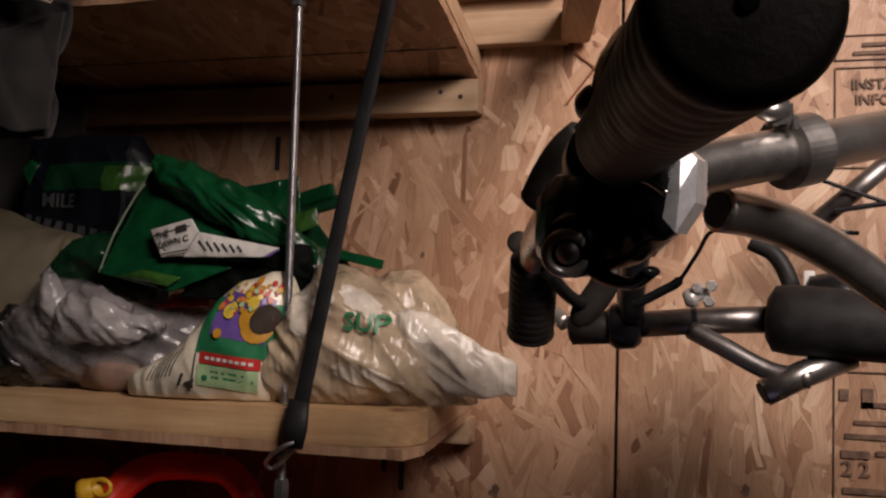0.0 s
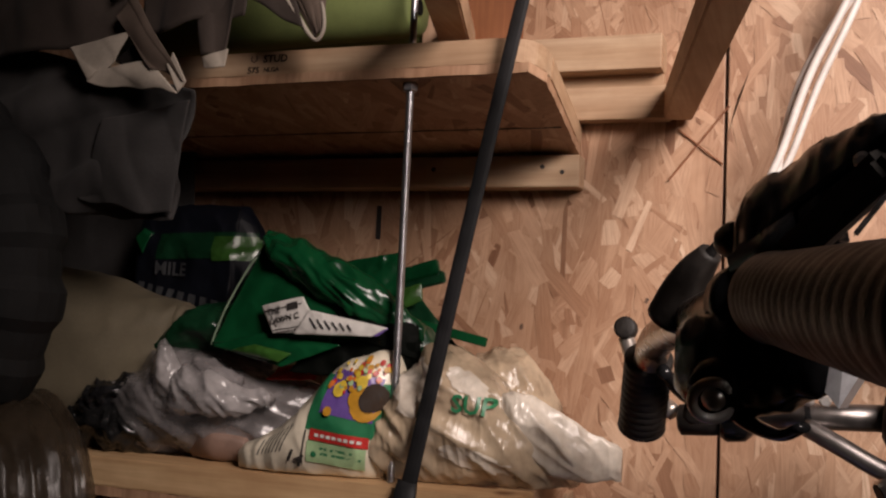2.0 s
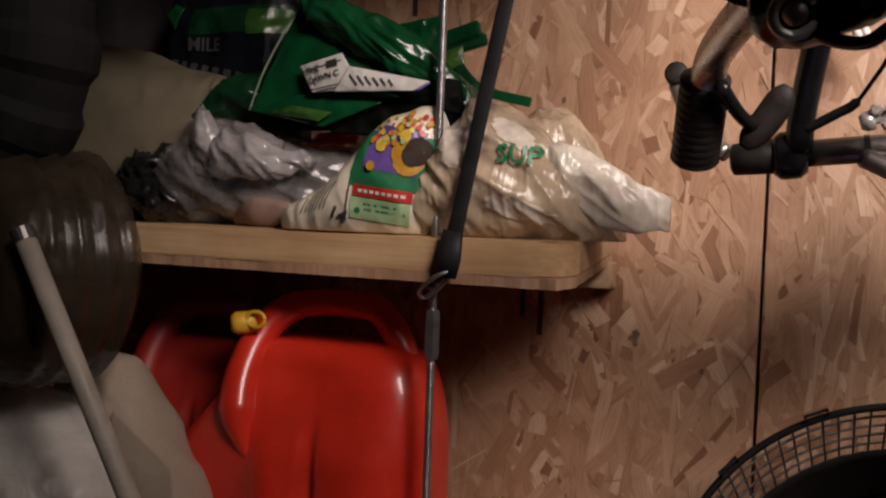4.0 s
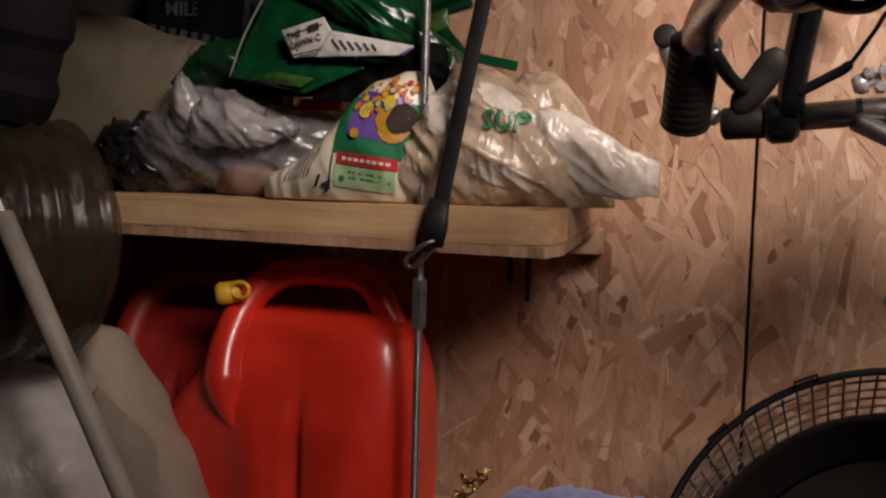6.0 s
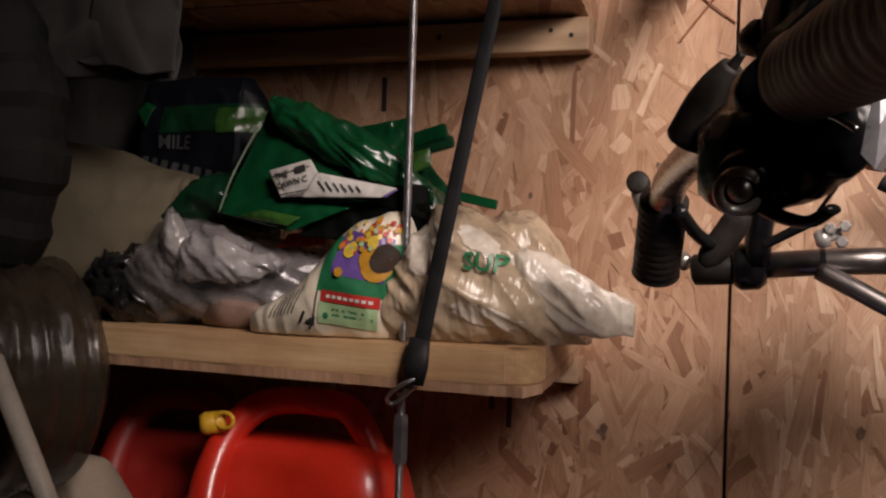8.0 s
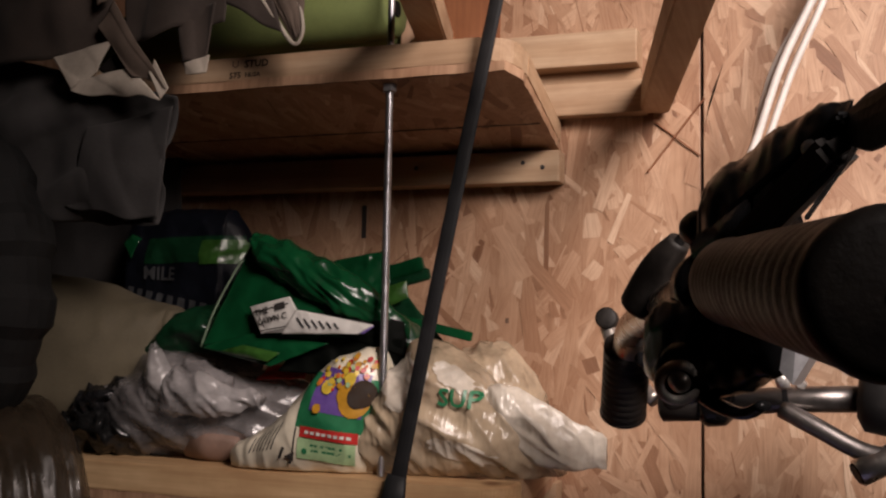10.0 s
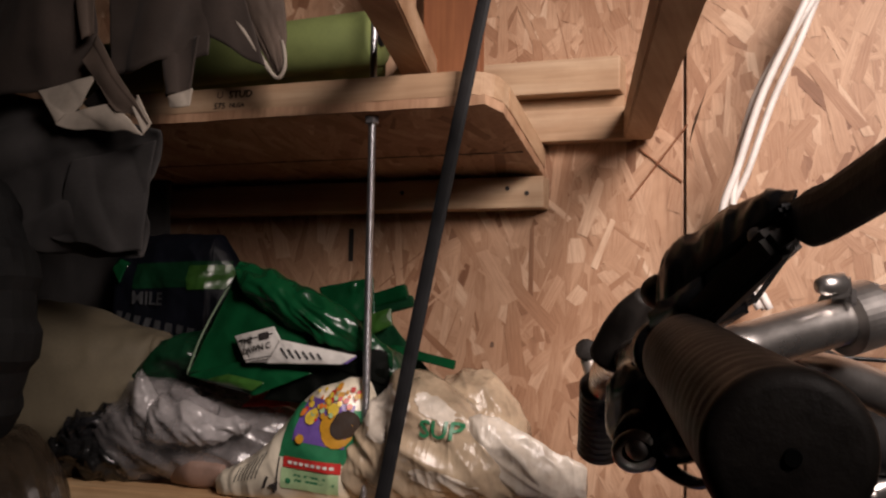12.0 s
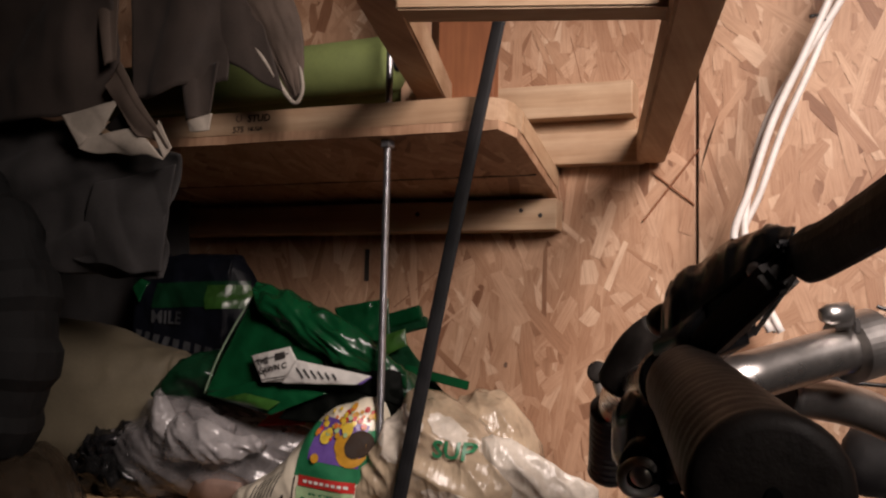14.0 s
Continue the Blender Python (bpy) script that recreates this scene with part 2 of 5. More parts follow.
def clear_film(name, tint, clear):
    m, n, l, b = nodes_of(name)
    v = stretch_coords(n, l, (1, 1, 1))
    f = add_noise(n, l, v, 24.0, 5)
    l.new(ramp(n, l, f, [(0.3, tuple(c * 0.7 for c in tint)), (0.7, tint)]), b.inputs["Base Color"])
    b.inputs["Roughness"].default_value = 0.30
    l.new(ramp(n, l, f, [(0.35, (1 - clear,) * 3), (0.7, (min(1, 1.25 - clear),) * 3)]), b.inputs["Alpha"])
    b.inputs["Coat Weight"].default_value = 0.1
    t = n.new("ShaderNodeTexVoronoi")
    t.inputs["Scale"].default_value = 55.0
    l.new(stretch_coords(n, l, (1.2, 1.6, 0.35)), t.inputs["Vector"])
    add_bump(n, l, b, t.outputs["Distance"], 0.16, 0.012)
    return m


CLEAR_WRAP = clear_film("clear_wrap", (0.066, 0.048, 0.032), 0.52)


# ---- mesh helpers ----
def part(name, bm, material, parent=None, label="", smooth=False):
    me = bpy.data.meshes.new(name)
    bm.normal_update()
    bm.to_mesh(me)
    bm.free()
    if smooth:
        for p in me.polygons:
            p.use_smooth = True
    me.materials.append(material)
    ob = new(name, me)
    if parent is not None:
        ob.parent = parent
    if label:
        tagged(ob, label)
    return ob


def thing(name, label, category, group="", kind="", at=(0, 0, 0)):
    ob = new(name)
    ob.location = at
    return tagged(ob, label, category, group, kind)


def add_box(bm, lo, hi, bevel=0.0, turn=None):
    mat = Matrix.Translation([(a + b) / 2 for a, b in zip(lo, hi)])
    if turn is not None:
        mat = mat @ turn
    got = bmesh.ops.create_cube(bm, size=1.0, matrix=mat @ Matrix.Diagonal([b - a for a, b in zip(lo, hi)] + [1]))
    if bevel:
        edges = list({e for v in got["verts"] for e in v.link_edges})
        bmesh.ops.bevel(bm, geom=edges, offset=bevel, segments=2, affect="EDGES", profile=0.6)
    return bm


def box(lo, hi, bevel=0.0):
    return add_box(bmesh.new(), lo, hi, bevel)


def beam(a, b, w, h, up=(0, 0, 1), bevel=0.002):
    """A sawn bar from a to b, w wide and h high."""
    a, b = Vector(a), Vector(b)
    way = (b - a).normalized()
    side = way.cross(Vector(up)).normalized()
    top = side.cross(way)
    m = Matrix(((*side, 0), (*way, 0), (*top, 0), (0, 0, 0, 1))).transposed()
    m.translation = (a + b) / 2
    bm = bmesh.new()
    bmesh.ops.create_cube(bm, size=1.0, matrix=m @ Matrix.Diagonal((w, (b - a).length, h, 1)))
    if bevel:
        bmesh.ops.bevel(bm, geom=bm.edges[:], offset=bevel, segments=2, affect="EDGES")
    return bm


def smooth_line(points, steps=10):
    """A rounded line through the points."""
    P = [Vector(p) for p in points]
    if len(P) < 3:
        return P
    P = [2 * P[0] - P[1]] + P + [2 * P[-1] - P[-2]]
    out = []
    for i in range(1, len(P) - 2):
        a, b, c, d = P[i - 1:i + 3]
        for k in range(steps):
            t = k / steps
            out.append(0.5 * ((2 * b) + (c - a) * t + (2 * a - 5 * b + 4 * c - d) * t * t + (3 * b - a - 3 * c + d) * t ** 3))
    out.append(P[-2])
    return out


def add_tube(bm, line, radius, sides=16, caps=True, flat=1.0, up=(0, 0, 1)):
    """A tube along a line; radius is a number or a function of 0..1."""
    line = [Vector(p) for p in line]
    rings, n = [], len(line)
    side = None
    for i, p in enumerate(line):
        way = (line[min(i + 1, n - 1)] - line[max(i - 1, 0)]).normalized()
        if side is None:
            side = way.cross(Vector(up))
            if side.length < 0.05:
                side = way.cross(Vector((0, 1, 0)))
        side = (side - way * side.dot(way)).normalized()
        top = side.cross(way)
        r = radius(i / (n - 1)) if callable(radius) else radius
        rings.append([bm.verts.new(p + r * (math.cos(2 * math.pi * k / sides) * side + flat * math.sin(2 * math.pi * k / sides) * top)) for k in range(sides)])
    for a, b in zip(rings, rings[1:]):
        for k in range(sides):
            bm.faces.new((a[k], a[(k + 1) % sides], b[(k + 1) % sides], b[k]))
    if caps:
        bm.faces.new(rings[0][::-1])
        bm.faces.new(rings[-1])
    return bm


def tube(line, radius, sides=16, **more):
    return add_tube(bmesh.new(), line, radius, sides, **more)


def spin_profile(a, b, profile, sides=32):
    """A turned body on the axis from a to b: profile is (0..1, radius)."""
    a, b = Vector(a), Vector(b)
    pts, rad = [], []
    for u, r in profile:
        pts.append(a.lerp(b, u))
        rad.append(r)
    bm = bmesh.new()
    way = (b - a).normalized()
    side = way.cross(Vector((0, 0, 1)))
    side = (side if side.length > 0.05 else way.cross(Vector((0, 1, 0)))).normalized()
    top = side.cross(way)
    rings = [[bm.verts.new(p + r * (math.cos(2 * math.pi * k / sides) * side + math.sin(2 * math.pi * k / sides) * top)) for k in range(sides)] for p, r in zip(pts, rad)]
    for p, q in zip(rings, rings[1:]):
        for k in range(sides):
            bm.faces.new((p[k], p[(k + 1) % sides], q[(k + 1) % sides], q[k]))
    bm.faces.new(rings[0][::-1])
    bm.faces.new(rings[-1])
    return bm


def crease(p, scale, seed):
    """Sharp folds: ridged noise at two sizes."""
    q = Vector(p) * scale + Vector((seed * 7.3, seed * 3.1, seed * 1.7))
    a = 1 - abs(noise.noise(q)) * 2
    b = 1 - abs(noise.noise(q * 2.3 + Vector((5, 2, 9)))) * 2
    return 0.65 * a + 0.35 * b - 0.5


def crumple(p, scale, seed):
    """Crushed film: flat facets that meet in sharp creases, over long pulls."""
    q = Vector(p) * scale + Vector((seed * 4.7, seed * 2.9, seed * 1.3))
    q += 0.35 * noise.noise_vector(q * 0.7)
    d = noise.voronoi(q)[0]
    e = noise.voronoi(q * 2.1 + Vector((3, 1, 7)))[0]
    f = 1 - 2 * abs(noise.noise(Vector((q.x * 0.5, q.y * 0.5, q.z * 1.3)) + Vector((9, 4, 2))))
    return 0.45 - 0.75 * (d[1] - d[0]) - 0.3 * (e[1] - e[0]) + 0.30 * f


def pleats(p, scale, seed):
    """Long folds running down to one side, sharp on their crests, over crushed facets."""
    a, b = 0.82 * p.x - 0.57 * p.z, 0.57 * p.x + 0.82 * p.z
    q = Vector((a * scale * 0.45, p.y * scale * 0.7, b * scale * 1.5)) + Vector((seed * 4.1, seed * 2.3, seed * 1.9))
    q += 0.3 * noise.noise_vector(q * 0.6)
    one = 1 - 2.4 * abs(noise.noise(q))
    two = 1 - 2.4 * abs(noise.noise(q * 2.3 + Vector((4, 7, 1))))
    return 0.55 * one + 0.28 * two + 0.35 * crumple(p, scale * 1.2, seed) - 0.35


def loft(sections, rings=64, around=56, power=2.2, fold=0.006, scale=22.0, seed=1, stretch=(1, 1, 1), floor=None, crushed=False, sag=0.0):
    """A soft closed body along x: sections of (x, y, z, half depth, half height, lean)."""
    rows = [Vector(s[:3]) for s in sections]
    more = [Vector((s[3], s[4], s[5])) for s in sections]
    steps = max(2, rings // (len(sections) - 1))
    line, size = smooth_line(rows, steps), smooth_line(more, steps)
    bm = bmesh.new()
    loops = []
    for c, s in zip(line, size):
        hy, hz, lean = max(s.x, 0.001), max(s.y, 0.001), s.z
        ring = []
        for k in range(around):
            a = 2 * math.pi * k / around
            ca, sa = math.cos(a), math.sin(a)
            y = math.copysign(abs(ca) ** (2 / power), ca) * hy
            z = math.copysign(abs(sa) ** (2 / power), sa) * hz
            if z < 0:
                z *= 1 + sag / hz
            p = c + Vector((lean * z, y, z))
            out = Vector((0, ca, sa))
            w = (crushed if callable(crushed) else crumple if crushed else crease)(Vector((p.x * stretch[0], p.y * stretch[1], p.z * stretch[2])), scale, seed)
            p += out * fold * w * 2
            if floor is not None and p.z < floor:
                p.z = floor + 0.0004 * w
            ring.append(bm.verts.new(p))
        loops.append(ring)
    for a, b in zip(loops, loops[1:]):
        for k in range(around):
            bm.faces.new((a[k], b[k], b[(k + 1) % around], a[(k + 1) % around]))
    bm.faces.new(loops[0])
    bm.faces.new(loops[-1][::-1])
    return bm


def sheet(fn, nu, nv, thick=0.0015):
    """A cloth or film: fn(u, v) gives its points; it has a thickness."""
    bm = bmesh.new()
    g = [[Vector(fn(i / nu, j / nv)) for j in range(nv + 1)] for i in range(nu + 1)]
    front, back = [], []
    for i in range(nu + 1):
        fr, br = [], []
        for j in range(nv + 1):
            du = g[min(i + 1, nu)][j] - g[max(i - 1, 0)][j]
            dv = g[i][min(j + 1, nv)] - g[i][max(j - 1, 0)]
            nrm = du.cross(dv)
            nrm = nrm.normalized() if nrm.length > 1e-9 else Vector((0, -1, 0))
            fr.append(bm.verts.new(g[i][j] + nrm * thick / 2))
            br.append(bm.verts.new(g[i][j] - nrm * thick / 2))
        front.append(fr)
        back.append(br)
    for i in range(nu):
        for j in range(nv):
            bm.faces.new((front[i][j], front[i + 1][j], front[i + 1][j + 1], front[i][j + 1]))
            bm.faces.new((back[i][j + 1], back[i + 1][j + 1], back[i + 1][j], back[i][j]))
    rim = [(i, 0) for i in range(nu)] + [(nu, j) for j in range(nv)] + [(i, nv) for i in range(nu, 0, -1)] + [(0, j) for j in range(nv, 0, -1)]
    for (i, j), (k, m) in zip(rim, rim[1:] + rim[:1]):
        bm.faces.new((front[k][m], front[i][j], back[i][j], back[k][m]))
    return bm


def quad_sheet(p00, p10, p11, p01, nu=24, nv=18, fold=0.004, scale=30, seed=1, thick=0.0012, bulge=0.0):
    """A creased film spread between four corners."""
    c = [Vector(p) for p in (p00, p10, p11, p01)]

    def at(u, v):
        p = c[0].lerp(c[1], u).lerp(c[3].lerp(c[2], u), v)
        nrm = (c[1] - c[0]).cross(c[3] - c[0]).normalized()
        return p + nrm * (fold * 1.5 * crumple(p, scale, seed) + bulge * math.sin(math.pi * u) * math.sin(math.pi * v))
    return sheet(at, nu, nv, thick)


def lettering(words, size, material, parent, m, name="lettering", thick=0.0003):
    """Words in the built-in font as a mesh, standing on the pose m (front towards -y)."""
    cu = bpy.data.curves.new(name, "FONT")
    cu.body, cu.size, cu.extrude, cu.resolution_u, cu.offset = words, size, thick, 2, size * 0.022
    tmp = bpy.data.objects.new(name, cu)
    scene.collection.objects.link(tmp)
    bpy.context.view_layer.update()
    me = bpy.data.meshes.new_from_object(tmp.evaluated_get(bpy.context.evaluated_depsgraph_get()))
    bpy.data.objects.remove(tmp)
    me.transform(m @ pose(0, 0, 0, 90))
    me.materials.clear()
    me.materials.append(material)
    ob = new(name, me)
    ob.parent = parent
    return ob


def drape(target, lo, hi, material, parent, name, lean=0.0, nu=16, nv=10, lift=0.0009, keep=None, shift=None):
    """A printed patch lying on the front of a bag: an x-z oblong pressed on to it."""
    from mathutils.bvhtree import BVHTree
    bm0 = bmesh.new()
    bm0.from_mesh(target.data)
    tree = BVHTree.FromBMesh(bm0)
    bm = bmesh.new()
    cx, cz = (lo[0] + hi[0]) / 2, (lo[1] + hi[1]) / 2
    grid = {}
    for i in range(nu + 1):
        for j in range(nv + 1):
            u, v = i / nu, j / nv
            dx, dz = lo[0] + (hi[0] - lo[0]) * u - cx, lo[1] + (hi[1] - lo[1]) * v - cz
            if keep and not keep(u, v):
                continue
            x, z = cx + dx * math.cos(lean) - dz * math.sin(lean), cz + dx * math.sin(lean) + dz * math.cos(lean)
            hit = tree.ray_cast(Vector((x, -1.5, z)), Vector((0, 1, 0)))
            if hit[0] is not None:
                grid[i, j] = bm.verts.new(hit[0] + Vector((0, -lift, 0)))
    for i in range(nu):
        for j in range(nv):
            k = [(i, j), (i + 1, j), (i + 1, j + 1), (i, j + 1)]
            if all(q in grid for q in k):
                ys = [grid[q].co.y for q in k]
                if max(ys) - min(ys) < 0.05:
                    bm.faces.new([grid[q] for q in k])
    bm0.free()
    for v in [v for v in bm.verts if not v.link_faces]:
        bm.verts.remove(v)
    return part(name, bm, material, parent, smooth=True)


def drape_disc(target, x, z, r, material, parent, name, lift):
    """A round printed spot lying on the front of a bag."""
    from mathutils.bvhtree import BVHTree
    bm0 = bmesh.new()
    bm0.from_mesh(target.data)
    tree = BVHTree.FromBMesh(bm0)
    bm = bmesh.new()
    rim = []
    for k in range(-1, 14):
        a = 2 * math.pi * k / 14
        p = Vector((x, -1.5, z)) if k < 0 else Vector((x + r * math.cos(a), -1.5, z + r * 1.15 * math.sin(a)))
        hit = tree.ray_cast(p, Vector((0, 1, 0)))
        if hit[0] is None:
            bm0.free()
            bm.free()
            return None
        rim.append(bm.verts.new(hit[0] + Vector((0, -lift, 0))))
    bm0.free()
    for k in range(14):
        bm.faces.new((rim[0], rim[1 + k], rim[1 + (k + 1) % 14]))
    return part(name, bm, material, parent, smooth=True)


def drape_words(target, words, size, x, z, lean, material, parent, name="lettering", lift=0.0014):
    """Words pressed on to the front of a bag."""
    from mathutils.bvhtree import BVHTree
    ob = lettering(words, size, material, parent, pose(x, -1.5, z, 0, -math.degrees(lean), 0), name, 0.0)
    bm = bmesh.new()
    bm.from_mesh(ob.data)
    bmesh.ops.subdivide_edges(bm, edges=[e for e in bm.edges if e.calc_length() > size * 0.25], cuts=2)
    bmesh.ops.triangulate(bm, faces=bm.faces[:])
    bm0 = bmesh.new()
    bm0.from_mesh(target.data)
    tree = BVHTree.FromBMesh(bm0)
    last = None
    for v in bm.verts:
        near = [tree.ray_cast(v.co + Vector((dx, 0, dz)), Vector((0, 1, 0)))[0] for dx in (-0.007, 0, 0.007) for dz in (-0.006, 0, 0.006)]
        near = [h.y for h in near if h is not None]
        if near:
            last = 0.5 * (min(near) + sum(near) / len(near)) - lift
        v.co.y = last if last is not None else tree.find_nearest(v.co)[0].y - lift
    bm0.free()
    bm.to_mesh(ob.data)
    bm.free()
    return ob


# ---- the room ----
def osb_panel(name, x0, x1, z0, z1, seed, label):
    """A wall sheet: a core with pressed flakes on its face."""
    panel = tagged(part(name, box((x0, 0.0014, z0), (x1, 0.013, z1), 0.001), OSB_BASE), label, "wall", kind="structure")
    press_flakes(panel, seed, (max(x0, -0.25), min(x1, 1.75)), (max(z0, 0.55), min(z1, 2.05)), (x0 + 0.001, x1 - 0.001), 2900, lambda u, v, d: (u, d, v))
    return panel


def press_flakes(panel, seed, across, along, limits, density, place):
    """Overlapping wood flakes on a sheet, each a thin six-sided chip."""
    rnd = random.Random(seed)
    verts, faces, uvs = [], [], []
    count = int((across[1] - across[0]) * (along[1] - along[0]) * density)
    for i in range(count):
        L, W = rnd.choice((0.03, 0.055, 0.075, 0.095, 0.12)) * rnd.uniform(0.7, 1.25), (rnd.uniform(0.006, 0.017) + rnd.choice((0, 0, 0.008)) if i % 7 else rnd.uniform(0.0012, 0.0035))
        a = rnd.gauss(math.pi / 2, 0.5)
        cx, cz = rnd.uniform(*across), rnd.uniform(*along)
        d = 0.0010 - 0.0006 * (i / count)
        skew = rnd.uniform(-0.3, 0.3) * W
        shape = [(-L / 2, -W / 2 + skew), (-L / 6, -W / 2 * rnd.uniform(0.8, 1.1)), (L / 2 * rnd.uniform(0.8, 1), -W / 2 * rnd.uniform(0.5, 1)),
                 (L / 2, W / 2 * rnd.uniform(0.3, 1)), (L / 8, W / 2 * rnd.uniform(0.85, 1.1)), (-L / 2 * rnd.uniform(0.85, 1), W / 2 + skew * 0.5)]
        k = len(verts)
        for u, v in shape:
            pu = min(max(cx + u * math.cos(a) - v * math.sin(a), limits[0]), limits[1])
            pv = min(max(cz + u * math.sin(a) + v * math.cos(a), along[0]), along[1])
            verts.append(place(pu, pv, d))
            uvs.append((u * 6 + i * 1.37, v * 6 + i * 0.71))
        faces.append(tuple(range(k + 5, k - 1, -1)))
    me = bpy.data.meshes.new("flake_face")
    me.from_pydata(verts, [], faces)
    layer = me.uv_layers.new(name="flake")
    for loop in me.loops:
        layer.data[loop.index].uv = uvs[loop.vertex_index]
    me.materials.append(OSB_FLAKES)
    ob = new("flake_face", me)
    ob.parent = panel
    return tagged(ob, "pressed wood flakes of many tints", kind="stuff")


wall_left = osb_panel("wall_north_1", -0.27, 0.9480, 0.0, 2.44, 3, "bare oriented-strand-board wall sheet of pressed wood flakes")
wall_right = osb_panel("wall_north_2", 0.9520, 2.17, 0.0, 2.44, 4, "bare oriented-strand-board wall sheet with printed stamps")
tagged(part("wall_behind", box((-1.2, 0.014, 0.0), (3.0, 0.10, 2.5)), PLASTER), "dark wall framing behind the boards", "wall", kind="structure")
# Unseen side walls, back wall and ceiling, added for dim bounce light.
tagged(part("wall_west", box((-0.75, -3.0, 0.0), (-0.65, 0.013, 2.5)), PLASTER), "unseen side wall added for dim bounce light", "wall", kind="structure")
tagged(part("wall_east", box((2.9, -3.0, 0.0), (3.0, 0.013, 2.5)), PLASTER), "unseen side wall added for dim bounce light", "wall", kind="structure")
tagged(part("wall_south", box((-0.75, -3.1, 0.0), (3.0, -3.0, 2.5)), PLASTER), "unseen back wall added for dim bounce light", "wall", kind="structure")
tagged(part("ceiling", box((-0.75, -3.1, 2.5), (3.0, 0.1, 2.6)), PLASTER), "unseen ceiling added for dim bounce light", "ceiling", kind="structure")
tagged(part("floor", box((-0.75, -3.1, -0.1), (3.0, 0.1, 0.0)), CONCRETE), "grey concrete garage floor", "floor", kind="structure")


def stamp(parent, x, z, w, h, rows, bars):
    """A printed grade stamp: a ruled border, words and bars."""
    for lo, hi in (((x, z), (x + 0.0012, z + h)), ((x, z + h - 0.0012), (x + w, z + h)), ((x, z), (x + w, z + 0.0012))):
        part("stamp_rule", box((lo[0], -0.0022, lo[1]), (hi[0], -0.0006, hi[1])), FADED_INK, parent)
    for words, size, dx, dz in rows:
        lettering(words, size, FADED_INK, parent, pose(x + dx, -0.0016, z + dz), "stamp_lettering")
    for dx, dz, bw, bh in bars:
        part("stamp_bar", box((x + dx, -0.0022, z + dz), (x + dx + bw, -0.0006, z + dz + bh * 0.7)), FADED_INK, parent)


stamp(wall_right, 1.196, 0.985, 0.17, 0.148, (("2 2", 0.024, 0.008, 0.030),),
      ((0.03, 0.108, 0.012, 0.030), (0.03, 0.108, 0.03, 0.008), (0.022, 0.088, 0.07, 0.007), (0.012, 0.072, 0.09, 0.008), (0.008, 0.05, 0.03, 0.012), (0.045, 0.054, 0.06, 0.008), (0.01, 0.010, 0.10, 0.010), (0.006, 0.115, 0.010, 0.018)))
stamp(wall_right, 1.196, 1.366, 0.16, 0.118, (("INSTALLATION", 0.017, 0.018, 0.092), ("INFORMATION", 0.017, 0.022, 0.074)),
      ((0.05, 0.060, 0.03, 0.006), (0.018, 0.048, 0.10, 0.006), (0.018, 0.036, 0.10, 0.006), (0.024, 0.024, 0.09, 0.006), (0.02, 0.012, 0.10, 0.006)))
stamp(wall_right, 1.196, 1.492, 0.16, 0.030, (), ((0.03, 0.016, 0.10, 0.006), (0.02, 0.006, 0.08, 0.006)))

# splinter and dark gaps in the left sheet
for a, b, w in (((0.954, 1.543), (0.883, 1.451), 0.006), ((0.893, 1.515), (0.948, 1.470), 0.0018)):
    part("splinter", beam((a[0], -0.0018, a[1]), (b[0], -0.0018, b[1]), 0.0015, w, (0, -1, 0), 0), RED_WOOD, wall_left, "thin dark splinter")
for x, z0, z1 in ((0.652, 0.98, 1.02), (0.676, 0.958, 1.015), (0.486, 1.372, 1.418)):
    part("dark_gap", box((x, -0.0012, z0), (x + 0.007, -0.0004, z1)), DARK_INK, wall_left)
rnd = random.Random(21)
for x, z, r in ((0.802, 0.965, 0.011), (1.10, 0.99, 0.007), (0.885, 0.93, 0.004), (0.70, 1.26, 0.004), (0.86, 1.30, 0.004)):
    bm = bmesh.new()
    rim = [bm.verts.new((x + r * rnd.uniform(0.3, 1.0) * math.cos(a), -0.0002, z + r * rnd.uniform(0.5, 1.3) * math.sin(a))) for a in [k * math.pi / 6 for k in range(12)]]
    top = bmesh.ops.extrude_face_region(bm, geom=[bm.faces.new(rim[::-1])])
    bmesh.ops.translate(bm, verts=[v for v in top["geom"] if isinstance(v, bmesh.types.BMVert)], vec=(0, -0.0003, 0))
    part("knot_scar", bm, FADED_INK, wall_left if x < 0.95 else wall_right)


# ---- shelves ----
def corner_block(outline, z0, z1):
    """An upright block over a plan outline, with softened edges."""
    bm = bmesh.new()
    low, high = [bm.verts.new((x, y, z0)) for x, y in outline], [bm.verts.new((x, y, z1)) for x, y in outline]
    bm.faces.new(low[::-1])
    bm.faces.new(high)
    for i in range(len(outline)):
        j = (i + 1) % len(outline)
        bm.faces.new((low[i], low[j], high[j], high[i]))
    bmesh.ops.bevel(bm, geom=bm.edges[:], offset=0.0015, segments=2, affect="EDGES")
    return bm


